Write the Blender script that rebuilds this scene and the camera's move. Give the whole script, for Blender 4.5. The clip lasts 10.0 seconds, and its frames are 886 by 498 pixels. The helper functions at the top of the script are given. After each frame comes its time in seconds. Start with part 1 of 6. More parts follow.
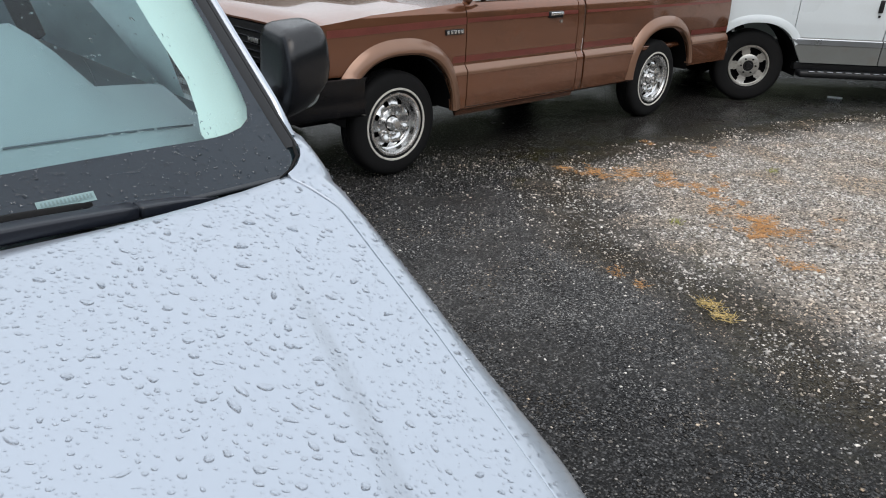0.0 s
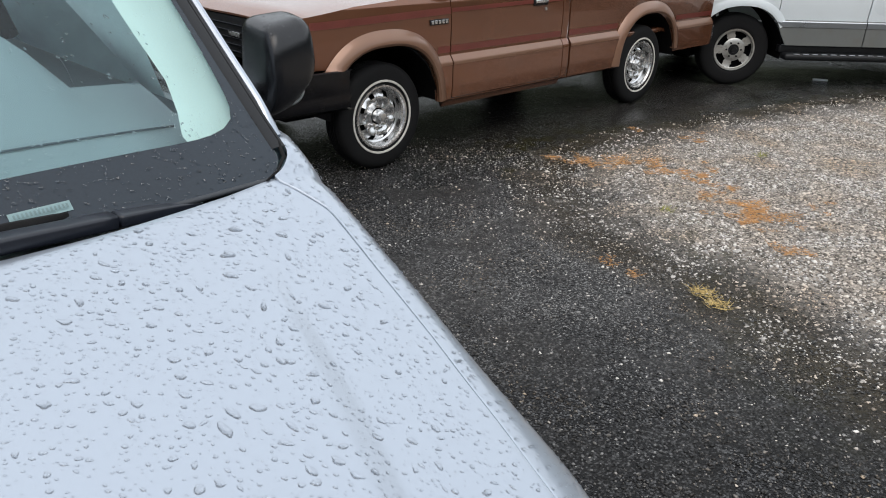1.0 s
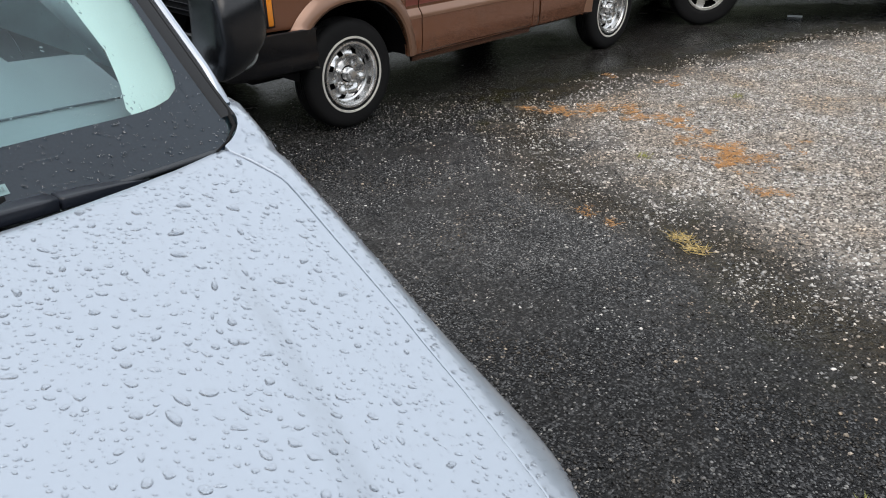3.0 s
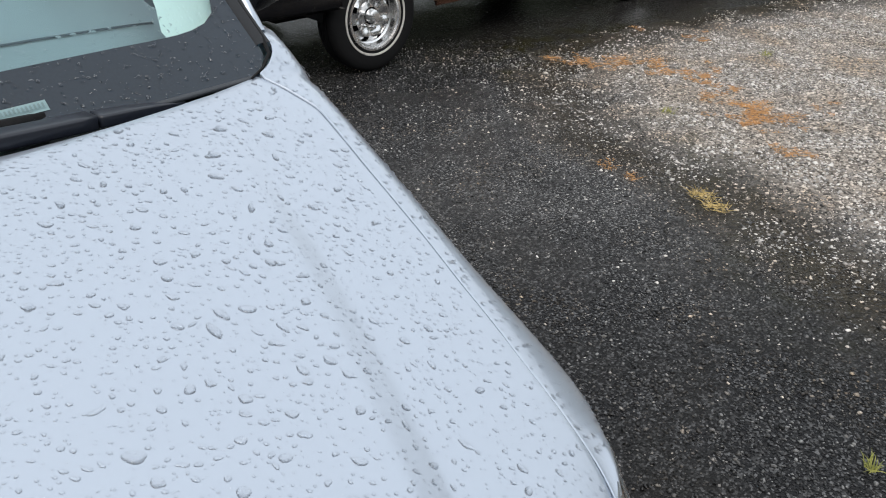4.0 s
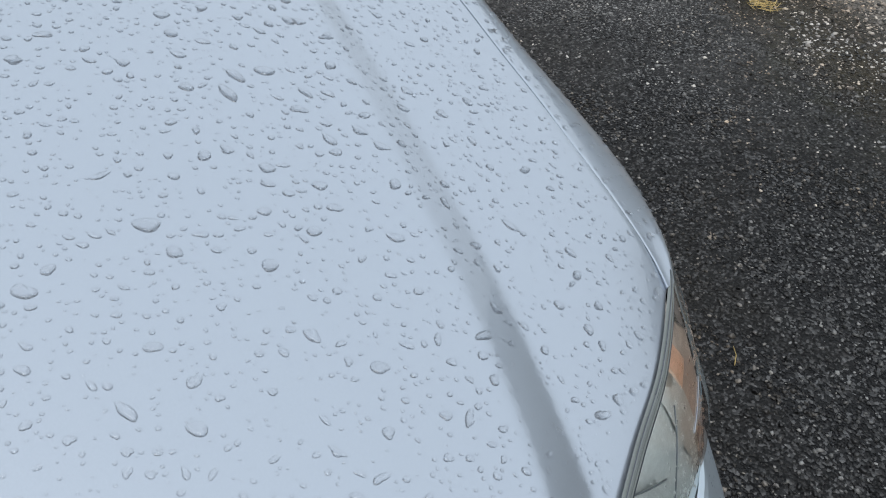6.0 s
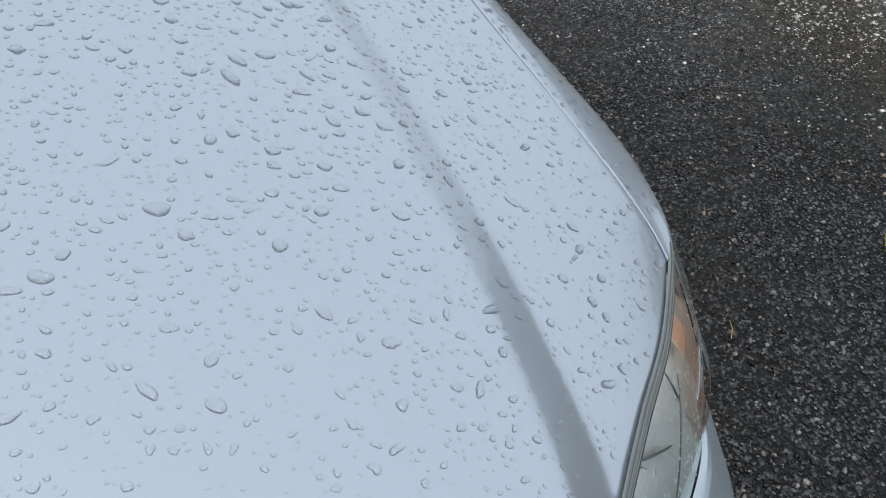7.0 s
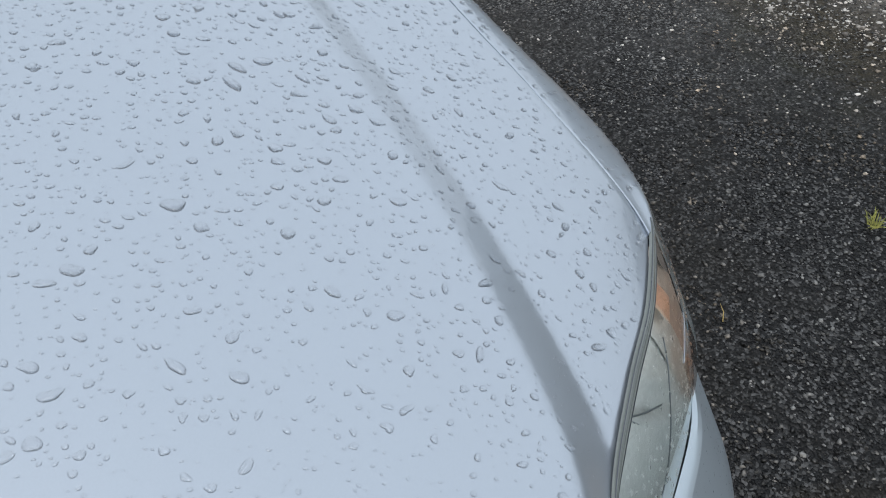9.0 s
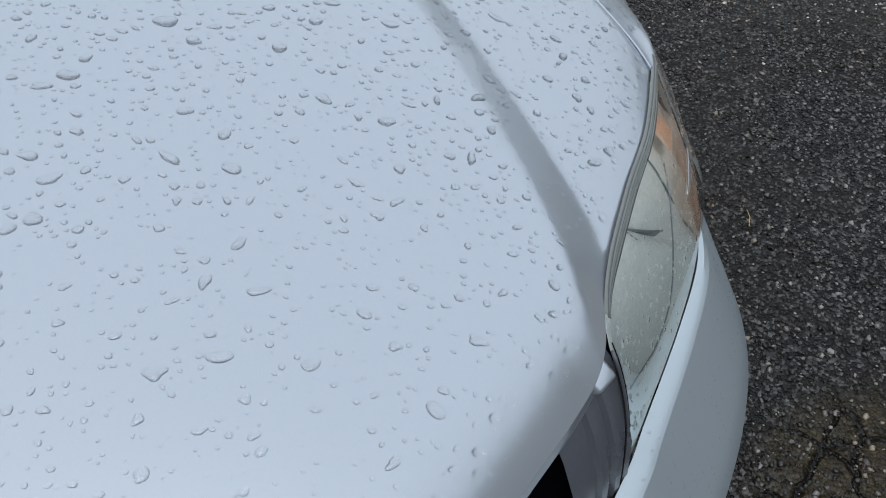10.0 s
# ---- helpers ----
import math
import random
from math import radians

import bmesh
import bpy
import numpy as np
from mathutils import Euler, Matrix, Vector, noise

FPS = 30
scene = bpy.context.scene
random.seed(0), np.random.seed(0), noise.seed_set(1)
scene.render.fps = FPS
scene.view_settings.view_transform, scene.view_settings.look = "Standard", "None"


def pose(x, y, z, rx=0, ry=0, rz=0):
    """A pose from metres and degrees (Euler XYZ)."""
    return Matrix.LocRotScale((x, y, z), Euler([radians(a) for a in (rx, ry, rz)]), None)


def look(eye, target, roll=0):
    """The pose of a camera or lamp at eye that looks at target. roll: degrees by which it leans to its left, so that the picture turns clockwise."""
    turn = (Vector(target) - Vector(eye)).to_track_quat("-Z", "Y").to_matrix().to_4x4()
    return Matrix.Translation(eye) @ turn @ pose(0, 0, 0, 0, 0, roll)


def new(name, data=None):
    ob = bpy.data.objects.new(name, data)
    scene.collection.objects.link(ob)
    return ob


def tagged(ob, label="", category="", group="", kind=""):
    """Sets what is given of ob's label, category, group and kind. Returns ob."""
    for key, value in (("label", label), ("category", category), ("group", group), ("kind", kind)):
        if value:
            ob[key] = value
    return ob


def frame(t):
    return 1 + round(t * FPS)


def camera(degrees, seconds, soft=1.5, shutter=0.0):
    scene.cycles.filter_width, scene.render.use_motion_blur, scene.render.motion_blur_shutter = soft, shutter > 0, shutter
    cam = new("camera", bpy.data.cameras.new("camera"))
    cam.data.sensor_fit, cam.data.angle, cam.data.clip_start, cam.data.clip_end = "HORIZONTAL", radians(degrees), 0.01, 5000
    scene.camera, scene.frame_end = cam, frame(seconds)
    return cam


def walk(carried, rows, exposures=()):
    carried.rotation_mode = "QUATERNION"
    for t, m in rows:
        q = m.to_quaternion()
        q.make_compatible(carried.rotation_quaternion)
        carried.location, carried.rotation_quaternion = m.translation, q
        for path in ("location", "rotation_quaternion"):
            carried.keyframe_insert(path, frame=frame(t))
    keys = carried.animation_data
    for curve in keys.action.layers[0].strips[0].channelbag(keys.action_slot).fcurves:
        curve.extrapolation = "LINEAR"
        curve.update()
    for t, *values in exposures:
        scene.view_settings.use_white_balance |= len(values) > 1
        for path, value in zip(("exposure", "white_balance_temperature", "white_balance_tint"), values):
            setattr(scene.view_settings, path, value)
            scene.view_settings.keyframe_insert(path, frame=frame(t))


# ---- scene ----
cam = camera(61.0, 10.0, soft=1.0)
PATH = [
    (0, (0.048, 0.039, 1.466), (-0.015, 1.87, 0.665), 2.5),
    (0.5, (0.045, 0.054, 1.469), (0.035, 1.892, 0.681), 2.1),
    (1, (0.035, 0.084, 1.463), (0.005, 1.906, 0.639), 1.5),
    (1.5, (0.046, 0.107, 1.462), (0.027, 1.91, 0.596), 0.3),
    (2, (0.058, 0.115, 1.462), (0.066, 1.904, 0.568), -0.6),
    (2.2, (0.065, 0.116, 1.458), (0.08, 1.901, 0.558), -0.9),
    (3.5, (0.065, 0.112, 1.465), (0.071, 1.86, 0.494), -0.2),
    (4, (0.042, 0.099, 1.446), (0.023, 1.806, 0.404), 1.1),
    (4.5, (0.021, 0.088, 1.42), (-0.024, 1.719, 0.264), 2.3),
    (5, (0.021, 0.093, 1.38), (-0.037, 1.625, 0.094), 2.7),
    (5.5, (0.036, 0.132, 1.364), (-0.017, 1.583, -0.011), 2.2),
    (5.7, (0.027, 0.137, 1.367), (-0.025, 1.564, -0.033), 1.7),
    (7, (0.012, 0.126, 1.373), (-0.013, 1.498, -0.082), 0.3),
    (7.5, (-0.01, 0.107, 1.371), (-0.031, 1.487, -0.077), -0.1),
    (8, (0.003, 0.09, 1.378), (-0.012, 1.482, -0.058), -0.5),
    (8.5, (0.017, 0.082, 1.385), (0.012, 1.483, -0.043), -1.3),
    (9, (0.011, 0.08, 1.388), (0.002, 1.473, -0.047), -2.4),
    (9.5, (0.009, 0.072, 1.372), (-0.028, 1.453, -0.075), -4.4),
    (10, (0.036, -0.005, 1.315), (-0.071, 1.314, -0.184), -7.2),
]
walk(cam, [(t, look(eye, target, roll)) for t, eye, target, roll in PATH], exposures=[(0, 0.46, 6700, 12), (3.5, 0.46, 6720, 12), (4.3, 0.40, 6650, 11), (5.0, 0.24, 6560, 10), (5.5, 0.19, 6520, 10), (10, 0.15, 6500, 10)])

# ---- light ----
world = bpy.data.worlds.new("overcast_sky")
scene.world = world
world.use_nodes = True
wn, wl = world.node_tree.nodes, world.node_tree.links
sky = wn.new("ShaderNodeTexSky")
sky.sky_type = 'NISHITA'
sky.sun_disc = False
sky.sun_elevation = radians(58)
sky.sun_rotation = radians(200)
sky.air_density, sky.dust_density, sky.ozone_density = 1.0, 6.0, 1.0
# an even cloud deck over the sky's own colour
cloud = wn.new("ShaderNodeMix")
cloud.data_type = 'RGBA'
cloud.inputs[0].default_value = 0.85
cloud.inputs[7].default_value = (6.6, 7.2, 7.7, 1)
wl.new(sky.outputs[0], cloud.inputs[6])
wl.new(cloud.outputs[2], wn["Background"].inputs["Color"])
wn["Background"].inputs["Strength"].default_value = 0.15

sun_data = bpy.data.lights.new("sun", 'SUN')
sun_data.energy, sun_data.angle, sun_data.color = 0.6, radians(40), (1.0, 0.97, 0.93)
sun = new("sun", sun_data)
sun.matrix_world = look((0, 0, 20), (-3.5, 9, 6))


# ---- materials ----
def material(name, base, rough=0.5, metal=0.0, coat=0.0, vary=0.12, scale=6.0, fine=120.0, bump=0.0, bump_scale=300.0, tint=None, spec=0.5, dirt=0.0, dirt_colour=(0.05, 0.04, 0.03)):
    """A surface with variation at two scales, roughness wear and fine relief."""
    m = bpy.data.materials.new(name)
    m.use_nodes = True
    n, l = m.node_tree.nodes, m.node_tree.links
    b = n["Principled BSDF"]
    co = n.new("ShaderNodeTexCoord")
    big, small = n.new("ShaderNodeTexNoise"), n.new("ShaderNodeTexNoise")
    big.inputs["Scale"].default_value, small.inputs["Scale"].default_value = scale, fine
    big.inputs["Detail"].default_value, small.inputs["Detail"].default_value = 4, 2
    add = n.new("ShaderNodeMath")
    add.operation = 'ADD'
    for t in (big, small):
        l.new(co.outputs["Object"], t.inputs["Vector"])
    l.new(big.outputs["Fac"], add.inputs[0])
    l.new(small.outputs["Fac"], add.inputs[1])
    ramp = n.new("ShaderNodeMapRange")
    ramp.inputs["From Min"].default_value, ramp.inputs["From Max"].default_value = 0.6, 1.4
    l.new(add.outputs[0], ramp.inputs["Value"])
    mix = n.new("ShaderNodeMix")
    mix.data_type = 'RGBA'
    other = tint or base
    mix.inputs[6].default_value = (*[c * (1 - vary) for c in base], 1)
    mix.inputs[7].default_value = (*[min(1, c * (1 + vary)) for c in other], 1)
    l.new(ramp.outputs[0], mix.inputs[0])
    colour = mix.outputs[2]
    if dirt:
        spot = n.new("ShaderNodeTexNoise")
        spot.inputs["Scale"].default_value, spot.inputs["Detail"].default_value = scale * 2.3, 6
        l.new(co.outputs["Object"], spot.inputs["Vector"])
        r2 = n.new("ShaderNodeMapRange")
        r2.inputs["From Min"].default_value, r2.inputs["From Max"].default_value, r2.inputs["To Max"].default_value = 0.52, 0.75, dirt
        l.new(spot.outputs["Fac"], r2.inputs["Value"])
        dm = n.new("ShaderNodeMix")
        dm.data_type = 'RGBA'
        dm.inputs[7].default_value = (*dirt_colour, 1)
        l.new(r2.outputs[0], dm.inputs[0])
        l.new(colour, dm.inputs[6])
        colour = dm.outputs[2]
    l.new(colour, b.inputs["Base Color"])
    rr = n.new("ShaderNodeMapRange")
    rr.inputs["To Min"].default_value, rr.inputs["To Max"].default_value = max(0.0, rough * 0.8), min(1, rough * 1.25)
    l.new(big.outputs["Fac"], rr.inputs["Value"])
    l.new(rr.outputs[0], b.inputs["Roughness"])
    b.inputs["Metallic"].default_value = metal
    b.inputs["Coat Weight"].default_value = coat
    b.inputs["Coat Roughness"].default_value = 0.04
    b.inputs["Specular IOR Level"].default_value = spec
    if bump:
        bt, bn = n.new("ShaderNodeTexNoise"), n.new("ShaderNodeBump")
        bt.inputs["Scale"].default_value, bt.inputs["Detail"].default_value = bump_scale, 3
        l.new(co.outputs["Object"], bt.inputs["Vector"])
        bn.inputs["Strength"].default_value, bn.inputs["Distance"].default_value = bump, 0.002
        l.new(bt.outputs["Fac"], bn.inputs["Height"])
        l.new(bn.outputs[0], b.inputs["Normal"])
    return m


def glass(name, tint, gloss=1.5):
    """A thin pane: tinted transmission with a Fresnel gloss."""
    m = bpy.data.materials.new(name)
    m.use_nodes = True
    n, l = m.node_tree.nodes, m.node_tree.links
    n.remove(n["Principled BSDF"])
    tr, gl, mx, fr = n.new("ShaderNodeBsdfTransparent"), n.new("ShaderNodeBsdfGlossy"), n.new("ShaderNodeMixShader"), n.new("ShaderNodeFresnel")
    tr.inputs["Color"].default_value = (*tint, 1)
    gl.inputs["Roughness"].default_value = 0.01
    gl.inputs["Color"].default_value = (0.88, 0.97, 1.0, 1)
    fr.inputs["IOR"].default_value = gloss
    l.new(fr.outputs[0], mx.inputs[0])
    l.new(tr.outputs[0], mx.inputs[1])
    l.new(gl.outputs[0], mx.inputs[2])
    l.new(mx.outputs[0], n["Material Output"].inputs["Surface"])
    return m


def water(name, plain=0.66, gloss=1.33):
    """Clear beads: refraction softened by plain transmission, with a Fresnel gloss."""
    m = bpy.data.materials.new(name)
    m.use_nodes = True
    n, l = m.node_tree.nodes, m.node_tree.links
    b = n["Principled BSDF"]
    b.inputs["Base Color"].default_value = (1, 1, 1, 1)
    b.inputs["Transmission Weight"].default_value = 1.0
    b.inputs["Roughness"].default_value = 0.0
    b.inputs["IOR"].default_value = 1.33
    tr, gl, mx, fr, both = n.new("ShaderNodeBsdfTransparent"), n.new("ShaderNodeBsdfGlossy"), n.new("ShaderNodeMixShader"), n.new("ShaderNodeFresnel"), n.new("ShaderNodeMixShader")
    gl.inputs["Roughness"].default_value = 0.02
    fr.inputs["IOR"].default_value = gloss
    l.new(fr.outputs[0], mx.inputs[0])
    l.new(tr.outputs[0], mx.inputs[1])
    l.new(gl.outputs[0], mx.inputs[2])
    both.inputs[0].default_value = plain
    l.new(b.outputs[0], both.inputs[1])
    l.new(mx.outputs[0], both.inputs[2])
    l.new(both.outputs[0], n["Material Output"].inputs["Surface"])
    return m


SILVER = material("silver_paint", (0.425, 0.474, 0.540), 0.30, 0.68, 0.6, vary=0.03, scale=2.0, fine=900, bump=0.02, bump_scale=1500)
BUMPER_PAINT = material("silver_bumper_paint", (0.415, 0.485, 0.545), 0.38, 0.42, 0.3, vary=0.03, scale=2.0, fine=900)
SILVER_STRIP = material("brushed_trim", (0.36, 0.38, 0.41), 0.28, 0.9, vary=0.06, fine=400)
BLACK_PLASTIC = material("black_plastic", (0.012, 0.0125, 0.014), 0.34, spec=0.28, vary=0.2, scale=12, fine=500, bump=0.25, bump_scale=900)
BLACK_GLOSS = material("black_gloss", (0.007, 0.0075, 0.0105), 0.15, vary=0.15, scale=5, fine=300, spec=0.15)
FRIT = material("black_frit", (0.012, 0.020, 0.030), 0.10, vary=0.15, scale=5, fine=300, spec=0.5)
GASKET = material("glossy_gasket", (0.006, 0.0065, 0.008), 0.22, vary=0.2, scale=15, fine=300, spec=0.4)
WIPER = material("satin_wiper_paint", (0.013, 0.016, 0.024), 0.3, vary=0.15, scale=12, fine=400)
LIP_RUBBER = material("grey_rubber", (0.030, 0.035, 0.042), 0.5, vary=0.2, scale=20, fine=300)
RUBBER = material("black_rubber", (0.009, 0.009, 0.0095), 0.75, spec=0.2, vary=0.25, scale=10, fine=200, bump=0.3, bump_scale=400)
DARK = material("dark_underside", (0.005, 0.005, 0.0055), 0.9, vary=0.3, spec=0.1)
WHITEWALL = material("whitewall_band", (0.62, 0.60, 0.55), 0.6, vary=0.1, scale=14, fine=200, dirt=0.5, dirt_colour=(0.25, 0.23, 0.2))
CHROME = material("dull_chrome", (0.74, 0.74, 0.74), 0.26, 0.95, vary=0.05, scale=18, fine=200, dirt=0.12, dirt_colour=(0.3, 0.29, 0.28))
ALLOY = material("worn_alloy", (0.55, 0.54, 0.51), 0.36, 0.85, vary=0.15, scale=16, fine=200, dirt=0.6, dirt_colour=(0.2, 0.17, 0.13))
BROWN = material("bronze_brown_paint", (0.200, 0.080, 0.042), 0.20, 0.55, 0.9, vary=0.1, scale=3, fine=700, dirt=0.25, dirt_colour=(0.13, 0.075, 0.05), bump=0.02, bump_scale=1200)
# lighter than the body brown; sky light on upward faces is partly in this colour
TAN = material("tan_and_lit_brown_paint", (0.225, 0.120, 0.076), 0.34, 0.4, 0.5, vary=0.08, scale=4, fine=500, dirt=0.2, dirt_colour=(0.24, 0.15, 0.1))
RED_STRIPE = material("faded_red_stripe", (0.165, 0.036, 0.026), 0.35, 0.2, 0.5, vary=0.2, scale=7)
WHITE_PAINT = material("white_van_paint", (0.68, 0.74, 0.77), 0.28, 0.0, 0.7, vary=0.04, scale=2, fine=300, dirt=0.15, dirt_colour=(0.5, 0.5, 0.48))
GREY_CLAD = material("grey_cladding", (0.17, 0.18, 0.175), 0.32, 0.2, vary=0.1, scale=5, fine=300, dirt=0.3, dirt_colour=(0.16, 0.14, 0.12))
TRIM_PALE = material("pale_interior_trim", (0.86, 0.88, 0.86), 0.7, vary=0.04, scale=5, fine=600, bump=0.1)
DASH = material("grey_dashboard", (0.33, 0.37, 0.41), 0.65, vary=0.12, scale=6, fine=500, bump=0.3, bump_scale=700)
FABRIC = material("grey_seat_fabric", (0.80, 0.83, 0.88), 0.9, vary=0.2, scale=10, fine=600, bump=0.4, bump_scale=800)
AMBER = glass("amber_lens", (0.93, 0.78, 0.69), 1.5)
ORANGE_LENS = material("orange_lens", (0.75, 0.24, 0.02), 0.15, coat=0.8, vary=0.1, scale=60, fine=300)
CLEAR_LENS = glass("clear_lens", (0.97, 0.98, 0.965), 1.5)
WINDSHIELD = glass("green_tinted_glass", (0.80, 0.96, 0.95), 1.46)
SIDE_GLASS = glass("dark_tinted_glass", (0.72, 0.79, 0.79), 1.5)
REFLECTOR = material("lamp_reflector", (0.86, 0.88, 0.87), 0.22, 0.1, vary=0.1, scale=30, fine=200)
WATER = water("rain_water", 0.70, 1.4)
GLASS_WATER = water("rain_on_glass", 0.15)
FRONT_GLASS = glass("clear_side_glass", (0.92, 0.98, 0.96), 1.5)
BULB_ORANGE = material("orange_bulb_reflection", (0.80, 0.62, 0.50), 0.4, vary=0.15, scale=60, fine=300)
LAMP_TRIM = material("grey_lamp_trim", (0.17, 0.19, 0.185), 0.3, vary=0.1, scale=20, fine=300)
GREY_GLOSS = material("grey_gloss_plastic", (0.085, 0.095, 0.115), 0.28, vary=0.1, scale=8, fine=300)
PAPER = material("pale_label", (0.19, 0.29, 0.30), 0.6, vary=0.1, scale=60)
INK = material("grey_print", (0.13, 0.20, 0.21), 0.6)
MIRROR_BLACK = material("satin_black_shell", (0.009, 0.0098, 0.012), 0.22, vary=0.2, scale=9, fine=400, bump=0.08, bump_scale=700)
BUMPER_BLACK = material("glossy_black_bumper", (0.006, 0.006, 0.007), 0.14, spec=0.3, vary=0.2, scale=6, fine=300, dirt=0.3, dirt_colour=(0.02, 0.018, 0.016))


# ---- mesh helpers ----
def mesh(name, verts, faces, mat, smooth=True):
    me = bpy.data.meshes.new(name)
    me.from_pydata([tuple(map(float, v)) for v in verts], [], faces)
    me.materials.append(mat)
    me.validate()
    if smooth:
        me.shade_smooth()
    me.update()
    return me


def part(name, data, parent, label="", mat=None):
    """Links a bmesh or a mesh as one object under a thing or a part."""
    if isinstance(data, bmesh.types.BMesh):
        bmesh.ops.recalc_face_normals(data, faces=data.faces)
        me = bpy.data.meshes.new(name)
        data.to_mesh(me)
        data.free()
        me.materials.append(mat)
        data = me
    ob = new(name, data)
    ob.parent = parent
    if label:
        ob["label"] = label
    return ob


def thing(name, m, label, category, group="", kind=""):
    ob = new(name)
    ob.matrix_basis = m
    ob.empty_display_size = 0.2
    return tagged(ob, label, category, group, kind)


def auto_smooth(bm, deg=35):
    for f in bm.faces:
        f.smooth = True
    for e in bm.edges:
        if len(e.link_faces) == 2 and e.calc_face_angle(0) > radians(deg):
            e.smooth = False
    return bm


def sheet(points, mat, name, thick=0.0, closed=False, normal_down=None):
    """A smooth sheet through a grid points[i][j]; thick turns its border down into a folded edge."""
    ni, nj = len(points), len(points[0])
    v = [p for row in points for p in row]
    f = []
    for i in range(ni - 1):
        for j in range(nj - 1 + (1 if closed else 0)):
            k = (j + 1) % nj
            f.append((i * nj + j, i * nj + k, (i + 1) * nj + k, (i + 1) * nj + j))
    bm = bmesh.new()
    vs = [bm.verts.new(p) for p in v]
    for q in f:
        if len({tuple(round(c, 6) for c in v[a]) for a in q}) >= 3:
            try:
                bm.faces.new([vs[a] for a in q])
            except ValueError:
                pass
    bmesh.ops.remove_doubles(bm, verts=bm.verts, dist=1e-5)
    bmesh.ops.recalc_face_normals(bm, faces=bm.faces)
    if thick:
        bm.normal_update()
        rim = [e for e in bm.edges if len(e.link_faces) == 1]
        down = normal_down or (0, 0, -1)
        g = bmesh.ops.extrude_edge_only(bm, edges=rim)
        for e in g["geom"]:
            if isinstance(e, bmesh.types.BMVert):
                e.co += Vector(down) * thick
    return auto_smooth(bm)


def box(x0, x1, y0, y1, z0, z1, bevel=0.01, seg=2):
    bm = bmesh.new()
    g = bmesh.ops.create_cube(bm, size=1)
    for v in g["verts"]:
        v.co = Vector(((x0 + x1) / 2 + v.co.x * (x1 - x0), (y0 + y1) / 2 + v.co.y * (y1 - y0), (z0 + z1) / 2 + v.co.z * (z1 - z0)))
    if bevel:
        bmesh.ops.bevel(bm, geom=list(bm.edges), offset=bevel, segments=seg, profile=0.5, affect='EDGES')
    return auto_smooth(bm, 50)


def tube(path, r, seg=8, squash=1.0):
    """A round bar along a path of points; r may be one radius or one per point."""
    path = [Vector(p) for p in path]
    rr = r if isinstance(r, (list, tuple)) else [r] * len(path)
    rings = []
    for i, p in enumerate(path):
        d = (path[min(i + 1, len(path) - 1)] - path[max(i - 1, 0)]).normalized()
        a = d.cross(Vector((0, 0, 1)))
        a = a.normalized() if a.length > 1e-3 else Vector((1, 0, 0))
        b = a.cross(d)
        rings.append([p + (a * math.cos(t) + b * math.sin(t) * squash) * rr[i] for t in np.linspace(0, 2 * math.pi, seg, endpoint=False)])
    bm = bmesh.new()
    vs = [[bm.verts.new(q) for q in ring] for ring in rings]
    for i in range(len(vs) - 1):
        for j in range(seg):
            bm.faces.new((vs[i][j], vs[i][(j + 1) % seg], vs[i + 1][(j + 1) % seg], vs[i + 1][j]))
    bm.faces.new(vs[0][::-1])
    bm.faces.new(vs[-1])
    return auto_smooth(bm, 60)


def lathe(profile, seg=48, skip=None):
    """Turns (radius, y) pairs round the y axis; skip(i, angle) leaves faces out."""
    bm = bmesh.new()
    rings = []
    for r, y in profile:
        rings.append([bm.verts.new((r * math.cos(a), y, r * math.sin(a))) for a in np.linspace(0, 2 * math.pi, seg, endpoint=False)])
    for i in range(len(rings) - 1):
        for j in range(seg):
            if skip and skip(i, (j + 0.5) * 2 * math.pi / seg):
                continue
            bm.faces.new((rings[i][j], rings[i][(j + 1) % seg], rings[i + 1][(j + 1) % seg], rings[i + 1][j]))
    bmesh.ops.remove_doubles(bm, verts=bm.verts, dist=1e-5)
    return auto_smooth(bm, 40)


def smooth_line(pts, n):
    """n points along a Catmull-Rom curve through pts, evenly by length."""
    p = np.array(pts, float)
    p = np.vstack([2 * p[0] - p[1], p, 2 * p[-1] - p[-2]])
    out = []
    for i in range(1, len(p) - 2):
        for t in np.linspace(0, 1, 24, endpoint=False):
            a, b, c, d = p[i - 1], p[i], p[i + 1], p[i + 2]
            out.append(0.5 * (2 * b + (c - a) * t + (2 * a - 5 * b + 4 * c - d) * t * t + (3 * b - a - 3 * c + d) * t ** 3))
    out.append(p[-2])
    out = np.array(out)
    s = np.r_[0, np.cumsum(np.linalg.norm(np.diff(out, axis=0), axis=1))]
    want = np.linspace(0, s[-1], n)
    return np.stack([np.interp(want, s, out[:, k]) for k in range(out.shape[1])], 1)


def merge(*bms):
    bm = bms[0]
    for other in bms[1:]:
        me = bpy.data.meshes.new("joint")
        other.to_mesh(me)
        other.free()
        bm.from_mesh(me)
        bpy.data.meshes.remove(me)
    return bm


def moved(bm, m):
    bm.transform(m)
    return bm


# ---- ground ----
GRAVEL_EDGE = [(-0.35, 5.2), (0.30, 4.55), (0.36, 3.9), (0.45, 3.5), (0.70, 3.2), (0.95, 2.93), (1.03, 2.68), (1.16, 2.4), (1.30, 2.1), (1.45, 1.9), (1.9, 1.5), (3.0, 0.7), (6.0, -1.0)]
FAR_EDGE = [(0.30, 4.55), (0.62, 5.0), (1.0, 5.35), (1.6, 5.75), (2.2, 6.15), (2.8, 6.55), (3.9, 7.1), (6.0, 7.5), (9.0, 7.9)]


